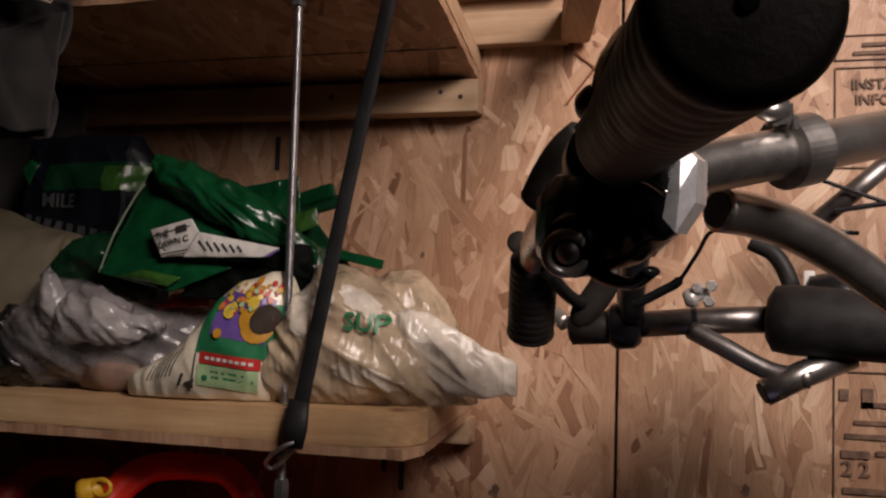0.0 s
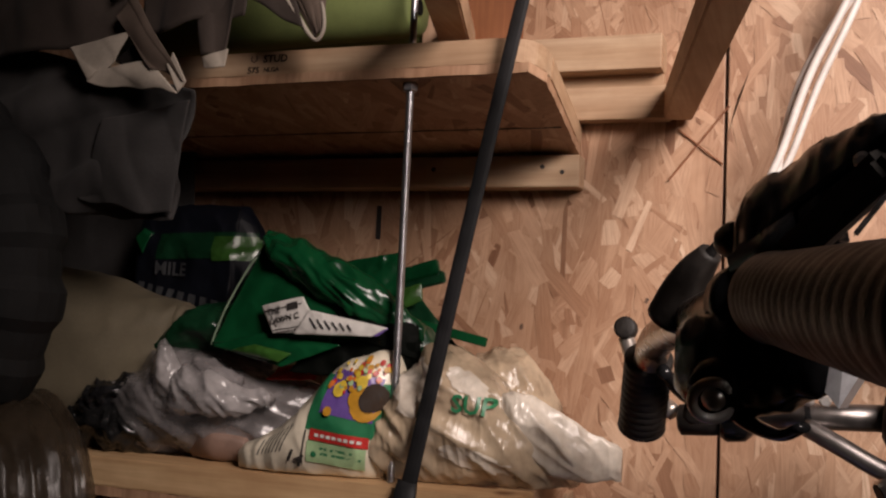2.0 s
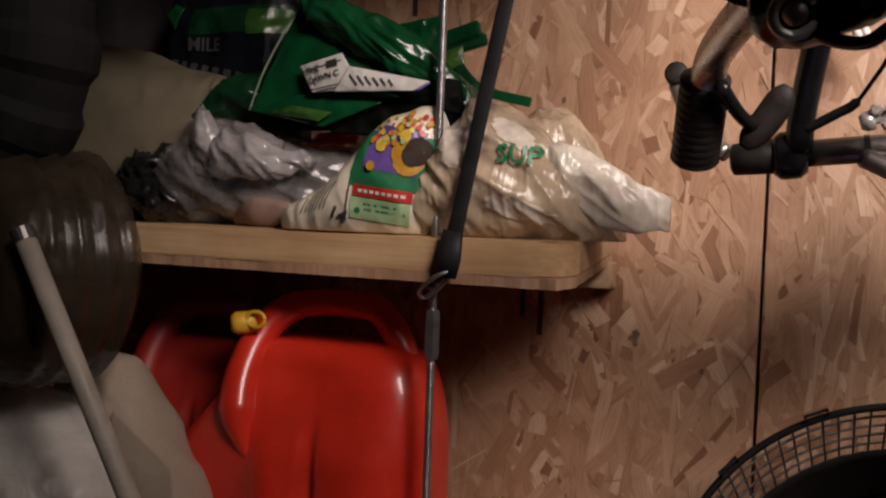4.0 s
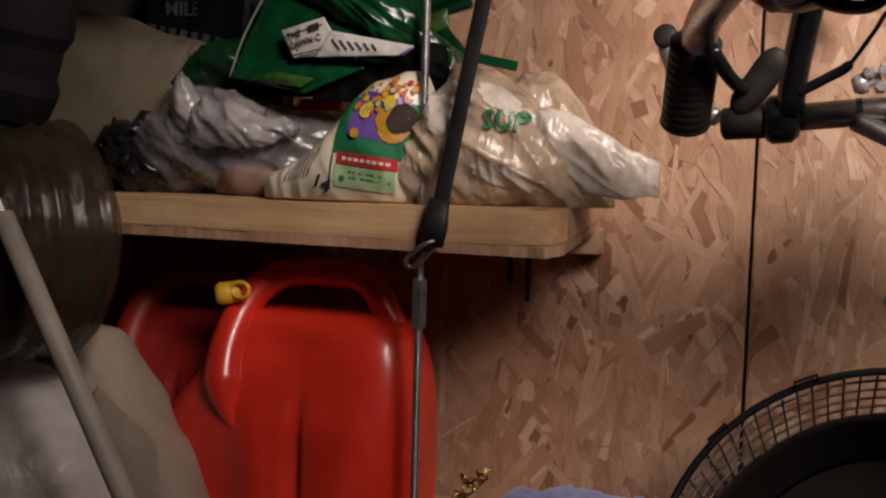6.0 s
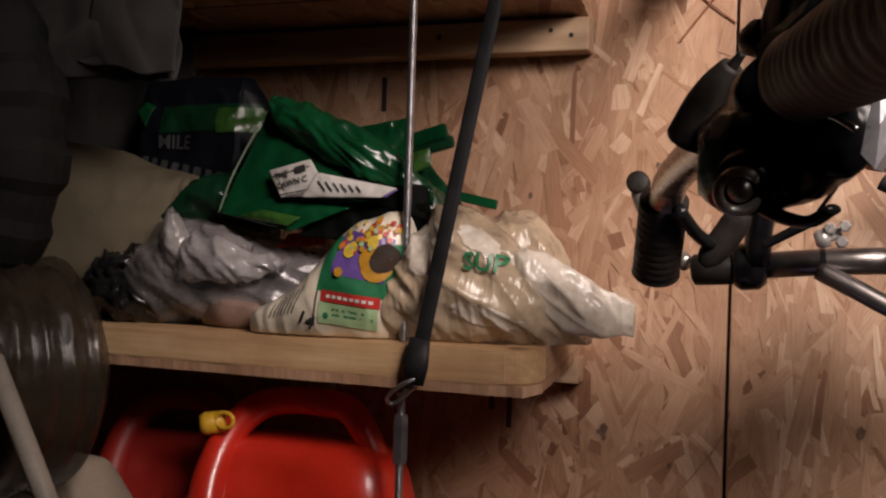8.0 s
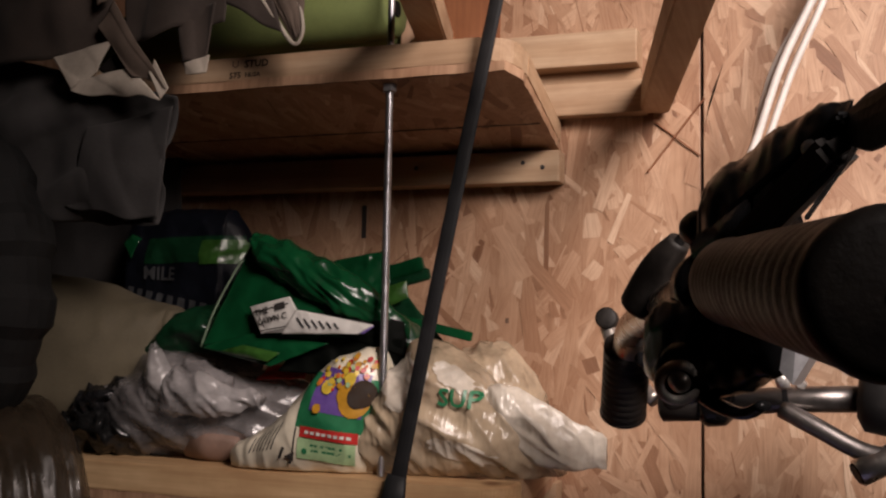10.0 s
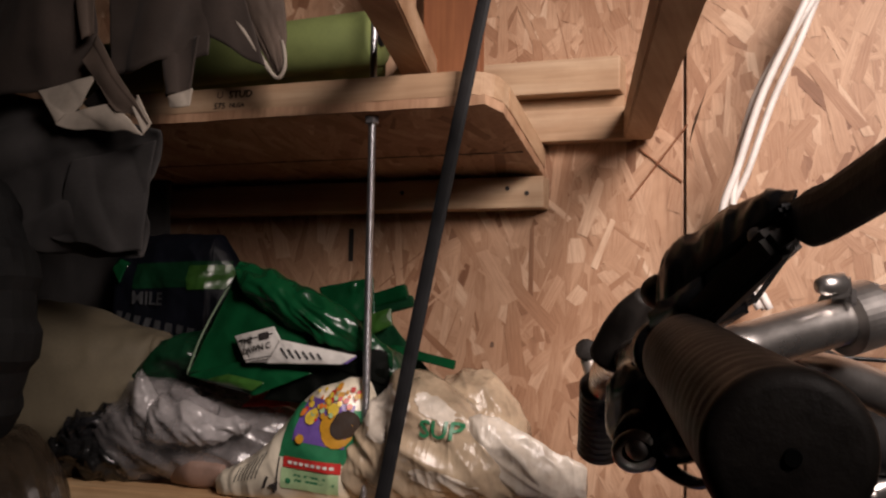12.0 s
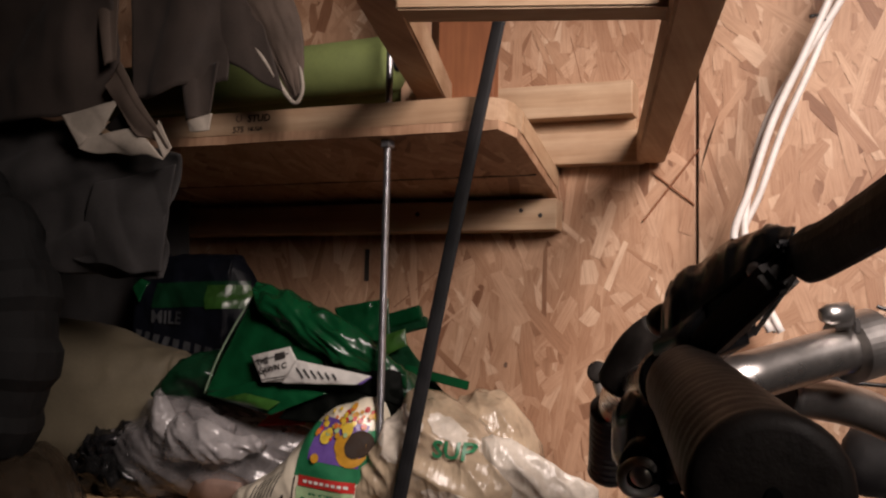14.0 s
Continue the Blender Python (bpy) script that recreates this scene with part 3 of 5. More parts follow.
def hung_shelf(name, x0, x1, depth, z, back_rise, top, label, ledger_low, ledger_high, timber):
    """A frame of boards on a flake-board panel with a rounded corner, on a wall cleat."""
    s = thing(name, label, "shelf", "hung shelves", at=(0, 0, z + back_rise))
    s.rotation_euler = (math.atan2(back_rise, depth), 0, 0)
    wall_x = x1 - 0.014
    bend = [(x1 - 0.045, -depth), (x1 - 0.030, -depth + 0.0015), (x1 - 0.018, -depth + 0.006), (x1 - 0.008, -depth + 0.014), (x1 - 0.002, -depth + 0.028), (x1, -depth + 0.05)]
    part("front_board", corner_block([(x0, -depth)] + bend + [(x1 - 0.036, -depth + 0.05), (x1 - 0.040, -depth + 0.04), (x0, -depth + 0.04)], 0.0112, top), timber, s)
    part("end_board", corner_block([(x1, -depth + 0.0505), (wall_x, -0.004), (wall_x - 0.036, -0.004), (x1 - 0.036, -depth + 0.0505)], 0.0112, top), PINE_Y, s)
    bm = bmesh.new()
    rnd = random.Random(5)
    edge = [(x0, -depth + 0.001)] + [(x0 + (x1 - 0.012 - x0) * k / 60, -depth + 0.0005 + rnd.uniform(-0.0012, 0.0016)) for k in range(1, 61)]
    edge += [(x1 - 0.012 + 0.012 * k / 5, -depth + 0.030 * k / 5 + rnd.uniform(-0.001, 0.001)) for k in range(1, 6)]
    edge += [(x1 - 0.014 * k / 40 + rnd.uniform(-0.0008, 0.0008), -depth + 0.030 + (depth - 0.033) * k / 40) for k in range(1, 41)] + [(x0, -0.003)]
    low, high = [bm.verts.new((x, y, 0.0)) for x, y in edge], [bm.verts.new((x, y, 0.011)) for x, y in edge]
    bm.faces.new(low[::-1])
    bm.faces.new(high)
    for i in range(len(edge)):
        j = (i + 1) % len(edge)
        bm.faces.new((low[i], low[j], high[j], high[i]))
    board = part("shelf_panel", bm, OSB_BASE, s, "rough flake-board underside")
    press_flakes(board, 9, (x0, x1 - 0.022), (-depth + 0.003, -0.006), (x0, x1 - 0.022), 2600, lambda u, v, d: (u, v, d - 0.0013))
    part("middle_batten", box((x0, -depth * 0.42, -0.0012), (x1 - 0.014, -depth * 0.42 + 0.0025, -0.0002)), DARK_INK, s, "dark joint line")
    cleat = part("wall_cleat", box((x0, -0.036, ledger_low), (wall_x + 0.006, -0.0025, ledger_high), 0.002), PINE_X, s, "wall cleat with screw heads")
    cleat.matrix_parent_inverse = (Matrix.Translation((0, 0, z + back_rise)) @ Matrix.Rotation(s.rotation_euler.x, 4, "X")).inverted()
    for x, dz in ((wall_x - 0.016, 0.019), (wall_x - 0.042, 0.026), (wall_x - 0.19, 0.024)):
        sc = part("screw_head", spin_profile((x, -0.0375, ledger_low + dz), (x, -0.036, ledger_low + dz), ((0, 0.002), (0.5, 0.0030), (1, 0.0032)), 12), DARK_INK, s)
        sc.matrix_parent_inverse = cleat.matrix_parent_inverse
    return s


hung_shelf("hung_shelf", -0.30, 0.784, 0.283, 1.0405, 0.016, 0.0455, "sawn pine and flake-board shelf loaded with lawn bags", 1.026, 1.058, PINE_GOLD)
upper_shelf = hung_shelf("hung_shelf", -0.30, 0.784, 0.283, 1.5210, -0.040, 0.0395, "sawn pine and flake-board shelf with stamped front board", 1.438, 1.479, PINE_X)
for words, size, x, z in (("STUD", 0.0125, 0.456, 0.0262), ("575", 0.0105, 0.437, 0.0135), ("NLGA", 0.0075, 0.458, 0.0145)):
    lettering(words, size, BROWN_INK, upper_shelf, pose(x, -0.2834, z), "stamp_lettering")
part("stamp_mark", tube([(0.4410, -0.2833, 0.035), (0.4405, -0.2833, 0.029), (0.4440, -0.2833, 0.0268), (0.4475, -0.2833, 0.029), (0.4470, -0.2833, 0.035)], 0.0009, 6), FADED_INK, upper_shelf)

# a low bench under the cans
bench = thing("low_bench", "low pine storage bench under the cans", "bench")
part("bench_top", box((-0.3, -0.55, 0.655), (0.725, -0.005, 0.690), 0.002), PINE_X, bench)
for x in (-0.28, 0.2, 0.68):
    for y in (-0.53, -0.05):
        part("leg", box((x, y, 0.0), (x + 0.038, y + 0.04, 0.655), 0.002), PINE_Z, bench)


# ---- hanger rod and strap ----
rod = thing("threaded_rod", "zinc threaded rod with nuts hanging the shelves", "rod")
bm = bmesh.new()

line = [(0.634, -0.262, 0.69 + 1.02 * k / 60) for k in range(61)]
add_tube(bm, line, 0.0040, 14)
part("shaft", bm, STEEL, rod, smooth=True)
bm = bmesh.new()
for k in range(0, 330):
    z = 0.70 + k * 0.0026
    add_tube(bm, [(0.634, -0.262, z), (0.634, -0.262, z + 0.0008), (0.634, -0.262, z + 0.0016)], lambda u: 0.0040 + 0.0007 * math.sin(math.pi * u), 10, caps=False)
part("thread", bm, STEEL, rod, smooth=True)


def hex_nut(z, h, r, parent, name="nut"):
    part(name, spin_profile((0.634, -0.262, z), (0.634, -0.262, z + h), ((0, r * 0.9), (0.12, r), (0.88, r), (1, r * 0.9)), 6), STEEL, parent)


hex_nut(1.5095, 0.010, 0.0085, rod)
part("washer", spin_profile((0.634, -0.262, 1.5195), (0.634, -0.262, 1.5215), ((0, 0.0115), (1, 0.0115)), 20), STEEL, rod)
hex_nut(0.958, 0.052, 0.0085, rod, "coupling_nut")
hex_nut(1.0325, 0.009, 0.0085, rod)

strap = thing("rubber_strap", "black rubber tie-down strap with wire hooks", "strap")
SA, SB = Vector((0.662, -0.296, 1.060)), Vector((0.791, -0.30, 1.700))
sway = [SA.lerp(SB, k / 24) + Vector((0, -0.004 * math.sin(math.pi * k / 24), 0)) for k in range(25)]
bm = bmesh.new()
add_tube(bm, sway, lambda u: 0.0084 - 0.001 * u if 0.05 < u < 0.95 else 0.0084 + 0.004 * (1 - min(u, 1 - u) / 0.05), 12, flat=0.28, up=(0, 1, 0))
part("band", bm, STRAP_RUBBER, strap)
part("strap_end", tube([SA + Vector((0.005, -0.001, 0.035)), SA + Vector((0.001, -0.002, 0.008)), SA + Vector((-0.001, -0.001, -0.012))], lambda u: 0.011 + 0.003 * math.sin(math.pi * u), 14, flat=0.4, up=(0, 1, 0)), STRAP_RUBBER, strap, "thickened strap end", smooth=True)
part("wire_hook", tube(smooth_line([(0.664, -0.300, 1.054), (0.655, -0.303, 1.050), (0.640, -0.300, 1.040), (0.630, -0.292, 1.030), (0.634, -0.286, 1.024), (0.648, -0.288, 1.034), (0.660, -0.292, 1.046)], 6), 0.0022, 10), STEEL, strap, "bent wire hook", smooth=True)


# ---- overhead rack frame, foam and board on the upper shelf ----
rack = thing("wooden_rack_frame", "open pine frame of screwed battens above the shelf", "frame")
part("rail", beam((0.893, -0.012, 1.5435), (1.026, -0.62, 1.5600), 0.036, 0.038, bevel=0.002), PINE_Y, rack)
part("rail", beam((0.640, -0.12, 1.600), (0.767, -0.62, 1.592), 0.036, 0.036, bevel=0.002), PINE_Y, rack)
part("cross_batten", beam((0.764, -0.530, 1.582), (0.990, -0.505, 1.571), 0.036, 0.030, bevel=0.002), PINE_X, rack)
part("back_batten", box((0.60, -0.028, 1.5245), (0.884, -0.0025, 1.5665), 0.002), PINE_X, rack)
part("back_batten", box((0.60, -0.048, 1.5830), (0.876, -0.0025, 1.6270), 0.002), PINE_X, rack)
part("spacer_strip", box((0.60, -0.020, 1.5670), (0.876, -0.0025, 1.5825), 0.001), PINE_X, rack)
foam = thing("foam_tube", "green foam pool tube lying on the upper shelf", "foam tube")
part("tube_body", spin_profile((0.12, -0.175, 1.622), (0.612, -0.195, 1.628), ((0, 0.030), (0.01, 0.034), (0.3, 0.0345), (0.7, 0.034), (0.99, 0.0345), (1, 0.031)), 40), FOAM_GREEN, foam, smooth=True)
# The tube is solid: a black disc paints its shaded hollow.
part("hollow_end", spin_profile((0.6125, -0.195, 1.628), (0.6140, -0.195, 1.628), ((0, 0.0095), (1, 0.0100)), 24), HOLE_BLACK, foam, "black disc for the shade in the hollow foam end")
foam2 = thing("foam_tube", "green foam pool tube lying behind another", "foam tube")
part("tube_body", spin_profile((0.12, -0.105, 1.626), (0.60, -0.115, 1.630), ((0, 0.030), (0.01, 0.034), (0.5, 0.0345), (0.99, 0.0345), (1, 0.031)), 40), FOAM_GREEN, foam2, smooth=True)
board = thing("brown_plank", "reddish brown plank standing on the shelf", "plank")
part("plank", box((0.640, -0.125, 1.560), (0.716, -0.105, 1.95), 0.002), RED_WOOD, board)
plank2 = thing("brown_plank", "narrow brown plank standing beside another", "plank")
part("plank", box((0.600, -0.150, 1.560), (0.632, -0.128, 1.95), 0.002), PINE_Z, plank2)

# white cables on the wall
cables = thing("white_cables", "pair of white electric cables hanging down the wall", "cable")
for dx, dy, r, bow in ((0.002, -0.09, 0.0046, 0.010), (0.013, -0.07, 0.0046, -0.004), (0.007, -0.05, 0.0042, 0.014)):
    pts = [(1.155 + dx, dy, 1.80), (1.112 + dx, dy, 1.705), (1.066 + dx + bow, dy, 1.625), (1.030 + dx + bow * 1.4, dy, 1.555), (1.008 + dx + bow, dy, 1.475), (1.000 + dx, dy, 1.420), (1.012 + dx, dy, 1.37), (1.04 + dx, dy, 1.31)]
    part("cable", tube(smooth_line(pts, 8), r, 12), CABLE_WHITE, cables, smooth=True)
part("cable_tie", tube(smooth_line([(1.088, -0.10, 1.672), (1.097, -0.088, 1.676), (1.106, -0.06, 1.674), (1.094, -0.045, 1.670)], 6), 0.0024, 8), BLACK_PLASTIC, cables, "black cable tie", smooth=True)


# ---- bags on the lower shelf ----
TOP, REST = 1.0995, 1.0885


def bars_on(target, parent, material, x, z, lean, widths, step, h):
    """Rows of print that cannot be read, as bars on a bag."""
    for k, w in enumerate(widths):
        dx, dz = -math.sin(lean) * -k * step, -math.cos(lean) * k * step
        drape(target, (x + dx, z + dz - h / 2), (x + dx + w, z + dz + h / 2), material, parent, "print_bar", lean, 10, 1, 0.0016)


tan = thing("tan_plastic_bag", "crumpled translucent tan plastic bag with green print", "plastic bag")
tan_body = part("bag_film", loft([(0.598, -0.240, TOP + 0.016, 0.014, 0.016, 0), (0.620, -0.235, TOP + 0.040, 0.036, 0.040, 0.1), (0.650, -0.225, TOP + 0.062, 0.052, 0.064, 0.1), (0.680, -0.215, TOP + 0.066, 0.064, 0.068, 0.1), (0.712, -0.205, TOP + 0.060, 0.070, 0.062, 0),
                                  (0.745, -0.195, TOP + 0.050, 0.072, 0.052, -0.2), (0.780, -0.180, TOP + 0.030, 0.060, 0.034, -0.3), (0.808, -0.170, TOP + 0.014, 0.030, 0.016, -0.3)],
                                 150, 160, 2.0, 0.0075, 17, 3, floor=REST, crushed=pleats, sag=0.011), TAN_FILM, tan, smooth=True)
part("bag_back", loft([(0.672, -0.150, TOP + 0.085, 0.020, 0.026, 0), (0.700, -0.150, TOP + 0.085, 0.042, 0.042, 0), (0.735, -0.150, TOP + 0.083, 0.048, 0.046, 0), (0.765, -0.150, TOP + 0.068, 0.044, 0.040, 0), (0.788, -0.150, TOP + 0.046, 0.022, 0.030, 0)],
                      90, 90, 1.9, 0.0060, 18, 14, crushed=pleats), TAN_FILM, tan, "puffed back of the bag", smooth=True)
# Pale patches: the white gusset, and highlights painted along the folds.
for lo, hi, lean in (((0.636, TOP + 0.060), (0.690, TOP + 0.122), -16), ((0.690, TOP + 0.086), (0.745, TOP + 0.106), -32), ((0.690, TOP + 0.008), (0.765, TOP + 0.030), -14)):
    drape(tan_body, lo, hi, PALE_FILM, tan, "white_front_and_glints", radians(lean), 44, 44, 0.0022, keep=lambda u, v: (2 * u - 1) ** 2 + (2 * v - 1) ** 2 < 0.95 + 0.7 * noise.noise(Vector((7 * u, 7 * v, lo[0] * 40))))
part("bag_neck", loft([(0.735, -0.232, TOP + 0.074, 0.006, 0.008, 0), (0.758, -0.236, TOP + 0.062, 0.014, 0.024, 0), (0.782, -0.230, TOP + 0.050, 0.014, 0.033, 0), (0.806, -0.222, TOP + 0.040, 0.012, 0.033, 0), (0.832, -0.212, TOP + 0.030, 0.008, 0.026, 0), (0.854, -0.204, TOP + 0.023, 0.005, 0.018, 0), (0.868, -0.200, TOP + 0.018, 0.002, 0.013, 0)],
                      90, 90, 1.7, 0.0042, 20, 8, crushed=pleats), PALE_FILM, tan, "pale twisted bag neck", smooth=True)
drape_words(tan_body, "SUP", 0.026, 0.703, TOP + 0.068, radians(-4), GREEN_INK, tan, lift=0.0035)

grey = thing("grey_plastic_bag", "crumpled grey shopping bag with red print", "plastic bag")
part("bag_film", loft([(0.225, -0.205, TOP + 0.030, 0.02, 0.02, 0), (0.262, -0.210, TOP + 0.045, 0.045, 0.045, 0), (0.315, -0.215, TOP + 0.055, 0.060, 0.056, 0), (0.375, -0.210, TOP + 0.056, 0.064, 0.056, 0),
                                   (0.430, -0.205, TOP + 0.050, 0.058, 0.050, 0), (0.480, -0.195, TOP + 0.045, 0.045, 0.042, 0), (0.520, -0.19, TOP + 0.05, 0.02, 0.025, 0)],
                                  120, 140, 2.0, 0.0058, 15, 6, floor=REST, crushed=pleats, sag=0.011), GREY_FILM, grey, smooth=True)
# Handle and first flap use the lit grey as painted highlight.
part("bag_handle", loft([(0.334, -0.268, TOP + 0.085, 0.004, 0.030, 0.1), (0.344, -0.275, TOP + 0.090, 0.010, 0.040, 0.1), (0.356, -0.280, TOP + 0.086, 0.011, 0.042, -0.1), (0.368, -0.278, TOP + 0.078, 0.008, 0.034, -0.2), (0.376, -0.272, TOP + 0.068, 0.003, 0.020, -0.2)], 50, 60, 1.8, 0.0045, 24, 9, crushed=pleats), LIT_GREY_FILM, grey, "upright bag handle loop", smooth=True)
part("bag_flap", loft([(0.360, -0.272, TOP + 0.066, 0.006, 0.016, 0), (0.385, -0.282, TOP + 0.070, 0.016, 0.024, 0), (0.420, -0.280, TOP + 0.066, 0.018, 0.021, 0), (0.455, -0.270, TOP + 0.062, 0.014, 0.014, 0), (0.482, -0.258, TOP + 0.062, 0.005, 0.006, 0)], 70, 60, 1.8, 0.0060, 22, 5, crushed=pleats), LIT_GREY_FILM, grey, "pulled bag flap painted as a highlight", smooth=True)
part("bag_flap", loft([(0.372, -0.262, TOP + 0.096, 0.003, 0.004, 0), (0.392, -0.266, TOP + 0.094, 0.008, 0.012, 0), (0.412, -0.262, TOP + 0.086, 0.010, 0.014, 0), (0.440, -0.255, TOP + 0.080, 0.006, 0.007, 0)], 40, 40, 1.8, 0.0040, 26, 15, crushed=pleats), GREY_FILM, grey, "standing torn flap", smooth=True)
part("red_print", quad_sheet((0.455, -0.222, TOP + 0.082), (0.515, -0.215, TOP + 0.086), (0.512, -0.200, TOP + 0.102), (0.462, -0.205, TOP + 0.098), 14, 8, 0.003, 60, 5), RED_INK, grey, "red printed panel")
part("pinkish_parcel", loft([(0.375, -0.240, TOP + 0.012, 0.012, 0.010, 0), (0.410, -0.246, TOP + 0.015, 0.020, 0.015, 0), (0.450, -0.240, TOP + 0.010, 0.014, 0.010, 0)], 24, 28, 2.0, 0.001, 30, 2, floor=REST, sag=0.011), plain("pinkish_contents", (0.26, 0.165, 0.125), 0.6), grey, "pinkish contents showing through", smooth=True)

cream = thing("seed_bag", "cream grass seed bag with a coloured fruit picture", "seed bag")
cream_body = part("bag_film", loft([(0.455, -0.266, TOP + 0.003, 0.008, 0.004, 0), (0.480, -0.264, TOP + 0.011, 0.020, 0.012, 0), (0.510, -0.262, TOP + 0.020, 0.028, 0.021, 0), (0.540, -0.260, TOP + 0.035, 0.031, 0.037, 0), (0.570, -0.256, TOP + 0.051, 0.032, 0.054, 0), (0.602, -0.252, TOP + 0.058, 0.030, 0.060, 0), (0.626, -0.245, TOP + 0.062, 0.020, 0.060, 0), (0.640, -0.235, TOP + 0.06, 0.008, 0.045, 0)],
                                   100, 110, 1.8, 0.0042, 15, 12, stretch=(1.3, 1, 0.7), floor=REST, crushed=True, sag=0.011), CREAM_FILM, cream, smooth=True)
PX, PZ = 0.549, TOP + 0.005
drape(cream_body, (PX, PZ + 0.030), (PX + 0.080, PZ + 0.090), GREEN_INK, cream, "printed_panel", radians(-7), 40, 34, 0.0012)
drape(cream_body, (PX + 0.016, PZ + 0.048), (PX + 0.072, PZ + 0.096), PURPLE_INK, cream, "printed_panel", radians(-10), 36, 28, 0.0018)
drape(cream_body, (PX + 0.002, PZ + 0.020), (PX + 0.064, PZ + 0.032), RED_INK, cream, "printed_panel", radians(-7), 36, 8, 0.0020)
drape(cream_body, (PX - 0.002, PZ - 0.004), (PX + 0.060, PZ + 0.019), PALE_GREEN, cream, "printed_panel", radians(-7), 36, 10, 0.0016)
drape(cream_body, (PX - 0.006, PZ - 0.004), (PX - 0.0045, PZ + 0.034), DARK_INK, cream, "print_line", radians(-9), 1, 20, 0.0014)
rnd = random.Random(11)
inks = (YELLOW_INK, ORANGE_INK, GOLD_INK, YELLOW_INK, RED_INK, PALE_GREEN)
for k in range(64):
    a, r = rnd.uniform(0, 6.28), rnd.uniform(0, 1) ** 0.6
    x, z, s = 0.596 + 0.032 * r * math.cos(a), TOP + 0.099 + 0.017 * r * math.sin(a) + 0.008 * r * math.cos(a), rnd.uniform(0.0015, 0.0033)
    drape_disc(cream_body, x, z, s, inks[k % 6], cream, "printed_spot", 0.0026 + 0.00005 * k)
for k, (x, z, r, ink) in enumerate(((0.609, 0.068, 0.0160, GOLD_INK), (0.602, 0.074, 0.0110, GOLD_INK), (0.618, 0.076, 0.0130, BROWN_INK), (0.613, 0.072, 0.0105, BROWN_INK), (0.580, 0.083, 0.0068, YELLOW_INK), (0.583, 0.086, 0.0055, YELLOW_INK), (0.605, 0.092, 0.0062, YELLOW_INK), (0.572, 0.060, 0.0045, GOLD_INK))):
    drape_disc(cream_body, x, TOP + z, r, ink, cream, "printed_spot", 0.0032 + 0.0003 * k)
for k in range(8):
    drape(cream_body, (PX + 0.008 + 0.0065 * k, PZ + 0.0270 - 0.0008 * k), (PX + 0.0125 + 0.0065 * k, PZ + 0.0305 - 0.0008 * k), WHITE_FILM, cream, "print_bar", radians(-7), 4, 1, 0.0028)
bars_on(cream_body, cream, GREEN_INK, PX + 0.012, PZ + 0.012, radians(-7), (0.040, 0.045), 0.006, 0.0028)
drape_disc(cream_body, PX + 0.006, PZ + 0.008, 0.0028, GREEN_INK, cream, "printed_spot", 0.0026)
for k in range(7):
    drape(cream_body, (0.490 + 0.0055 * k, TOP + 0.006 + 0.001 * k), (0.4912 + 0.0055 * k, TOP + 0.024 + 0.0035 * k), GREY_INK, cream, "print_bar", radians(-24), 1, 8, 0.0012)
drape_words(cream_body, "14", 0.020, 0.522, TOP + 0.006, radians(-25), DARK_INK, cream)

# the big green lawn bag, folded over
green = thing("lawn_food_bag", "empty folded glossy green lawn food bag with label", "fertiliser bag")
part("bag_front", quad_sheet((0.394, -0.248, 1.222), (0.552, -0.256, 1.232), (0.556, -0.232, 1.284), (0.449, -0.226, 1.348), 40, 32, 0.0032, 13, 21, bulge=0.010), GREEN_FILM, green, smooth=True)
part("bag_edge", tube(smooth_line([(0.3935, -0.249, 1.221), (0.408, -0.247, 1.262), (0.428, -0.238, 1.308), (0.4485, -0.226, 1.3485)], 8), 0.0013, 8), plain("pale_seam", (0.20, 0.27, 0.18), 0.4), green, "pale heat-sealed seam", smooth=True)
part("bag_roll", loft([(0.446, -0.232, 1.348, 0.004, 0.005, 0), (0.456, -0.238, 1.345, 0.012, 0.011, 0), (0.476, -0.244, 1.334, 0.016, 0.019, 0), (0.505, -0.246, 1.318, 0.017, 0.023, 0.2), (0.545, -0.246, 1.297, 0.018, 0.024, 0.3), (0.585, -0.242, 1.281, 0.016, 0.020, 0.3), (0.620, -0.232, 1.263, 0.011, 0.013, 0.3), (0.648, -0.218, 1.244, 0.004, 0.005, 0)],
                      110, 80, 1.8, 0.0062, 26, 22, crushed=pleats), GREEN_FILM, green, "glossy crumpled fold", smooth=True)
# The shadow below the roll, drawn as a black sheet.
part("bag_fold_shade", quad_sheet((0.562, -0.250, 1.242), (0.655, -0.238, 1.214), (0.644, -0.228, 1.254), (0.552, -0.246, 1.274), 30, 20, 0.0035, 24, 25, bulge=0.004), BAG_SHADE, green, "black sheet standing in for shade under the fold", smooth=True)
# Opening and back take the deeper green as painted shade.
part("bag_mouth", quad_sheet((0.628, -0.222, 1.262), (0.640, -0.224, 1.232), (0.676, -0.200, 1.212), (0.648, -0.198, 1.250), 20, 16, 0.003, 26, 31, bulge=0.004), DEEP_GREEN, green, "bag opening, its shade put in as darker green", smooth=True)
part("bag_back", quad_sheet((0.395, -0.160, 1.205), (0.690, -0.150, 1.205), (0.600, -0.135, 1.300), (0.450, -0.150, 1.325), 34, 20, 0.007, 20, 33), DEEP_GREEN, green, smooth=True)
part("bag_strip", quad_sheet((0.535, -0.158, 1.286), (0.596, -0.152, 1.288), (0.590, -0.146, 1.342), (0.518, -0.150, 1.328), 26, 18, 0.0055, 30, 41), GREEN_FILM, green, "crumpled green strip", smooth=True)
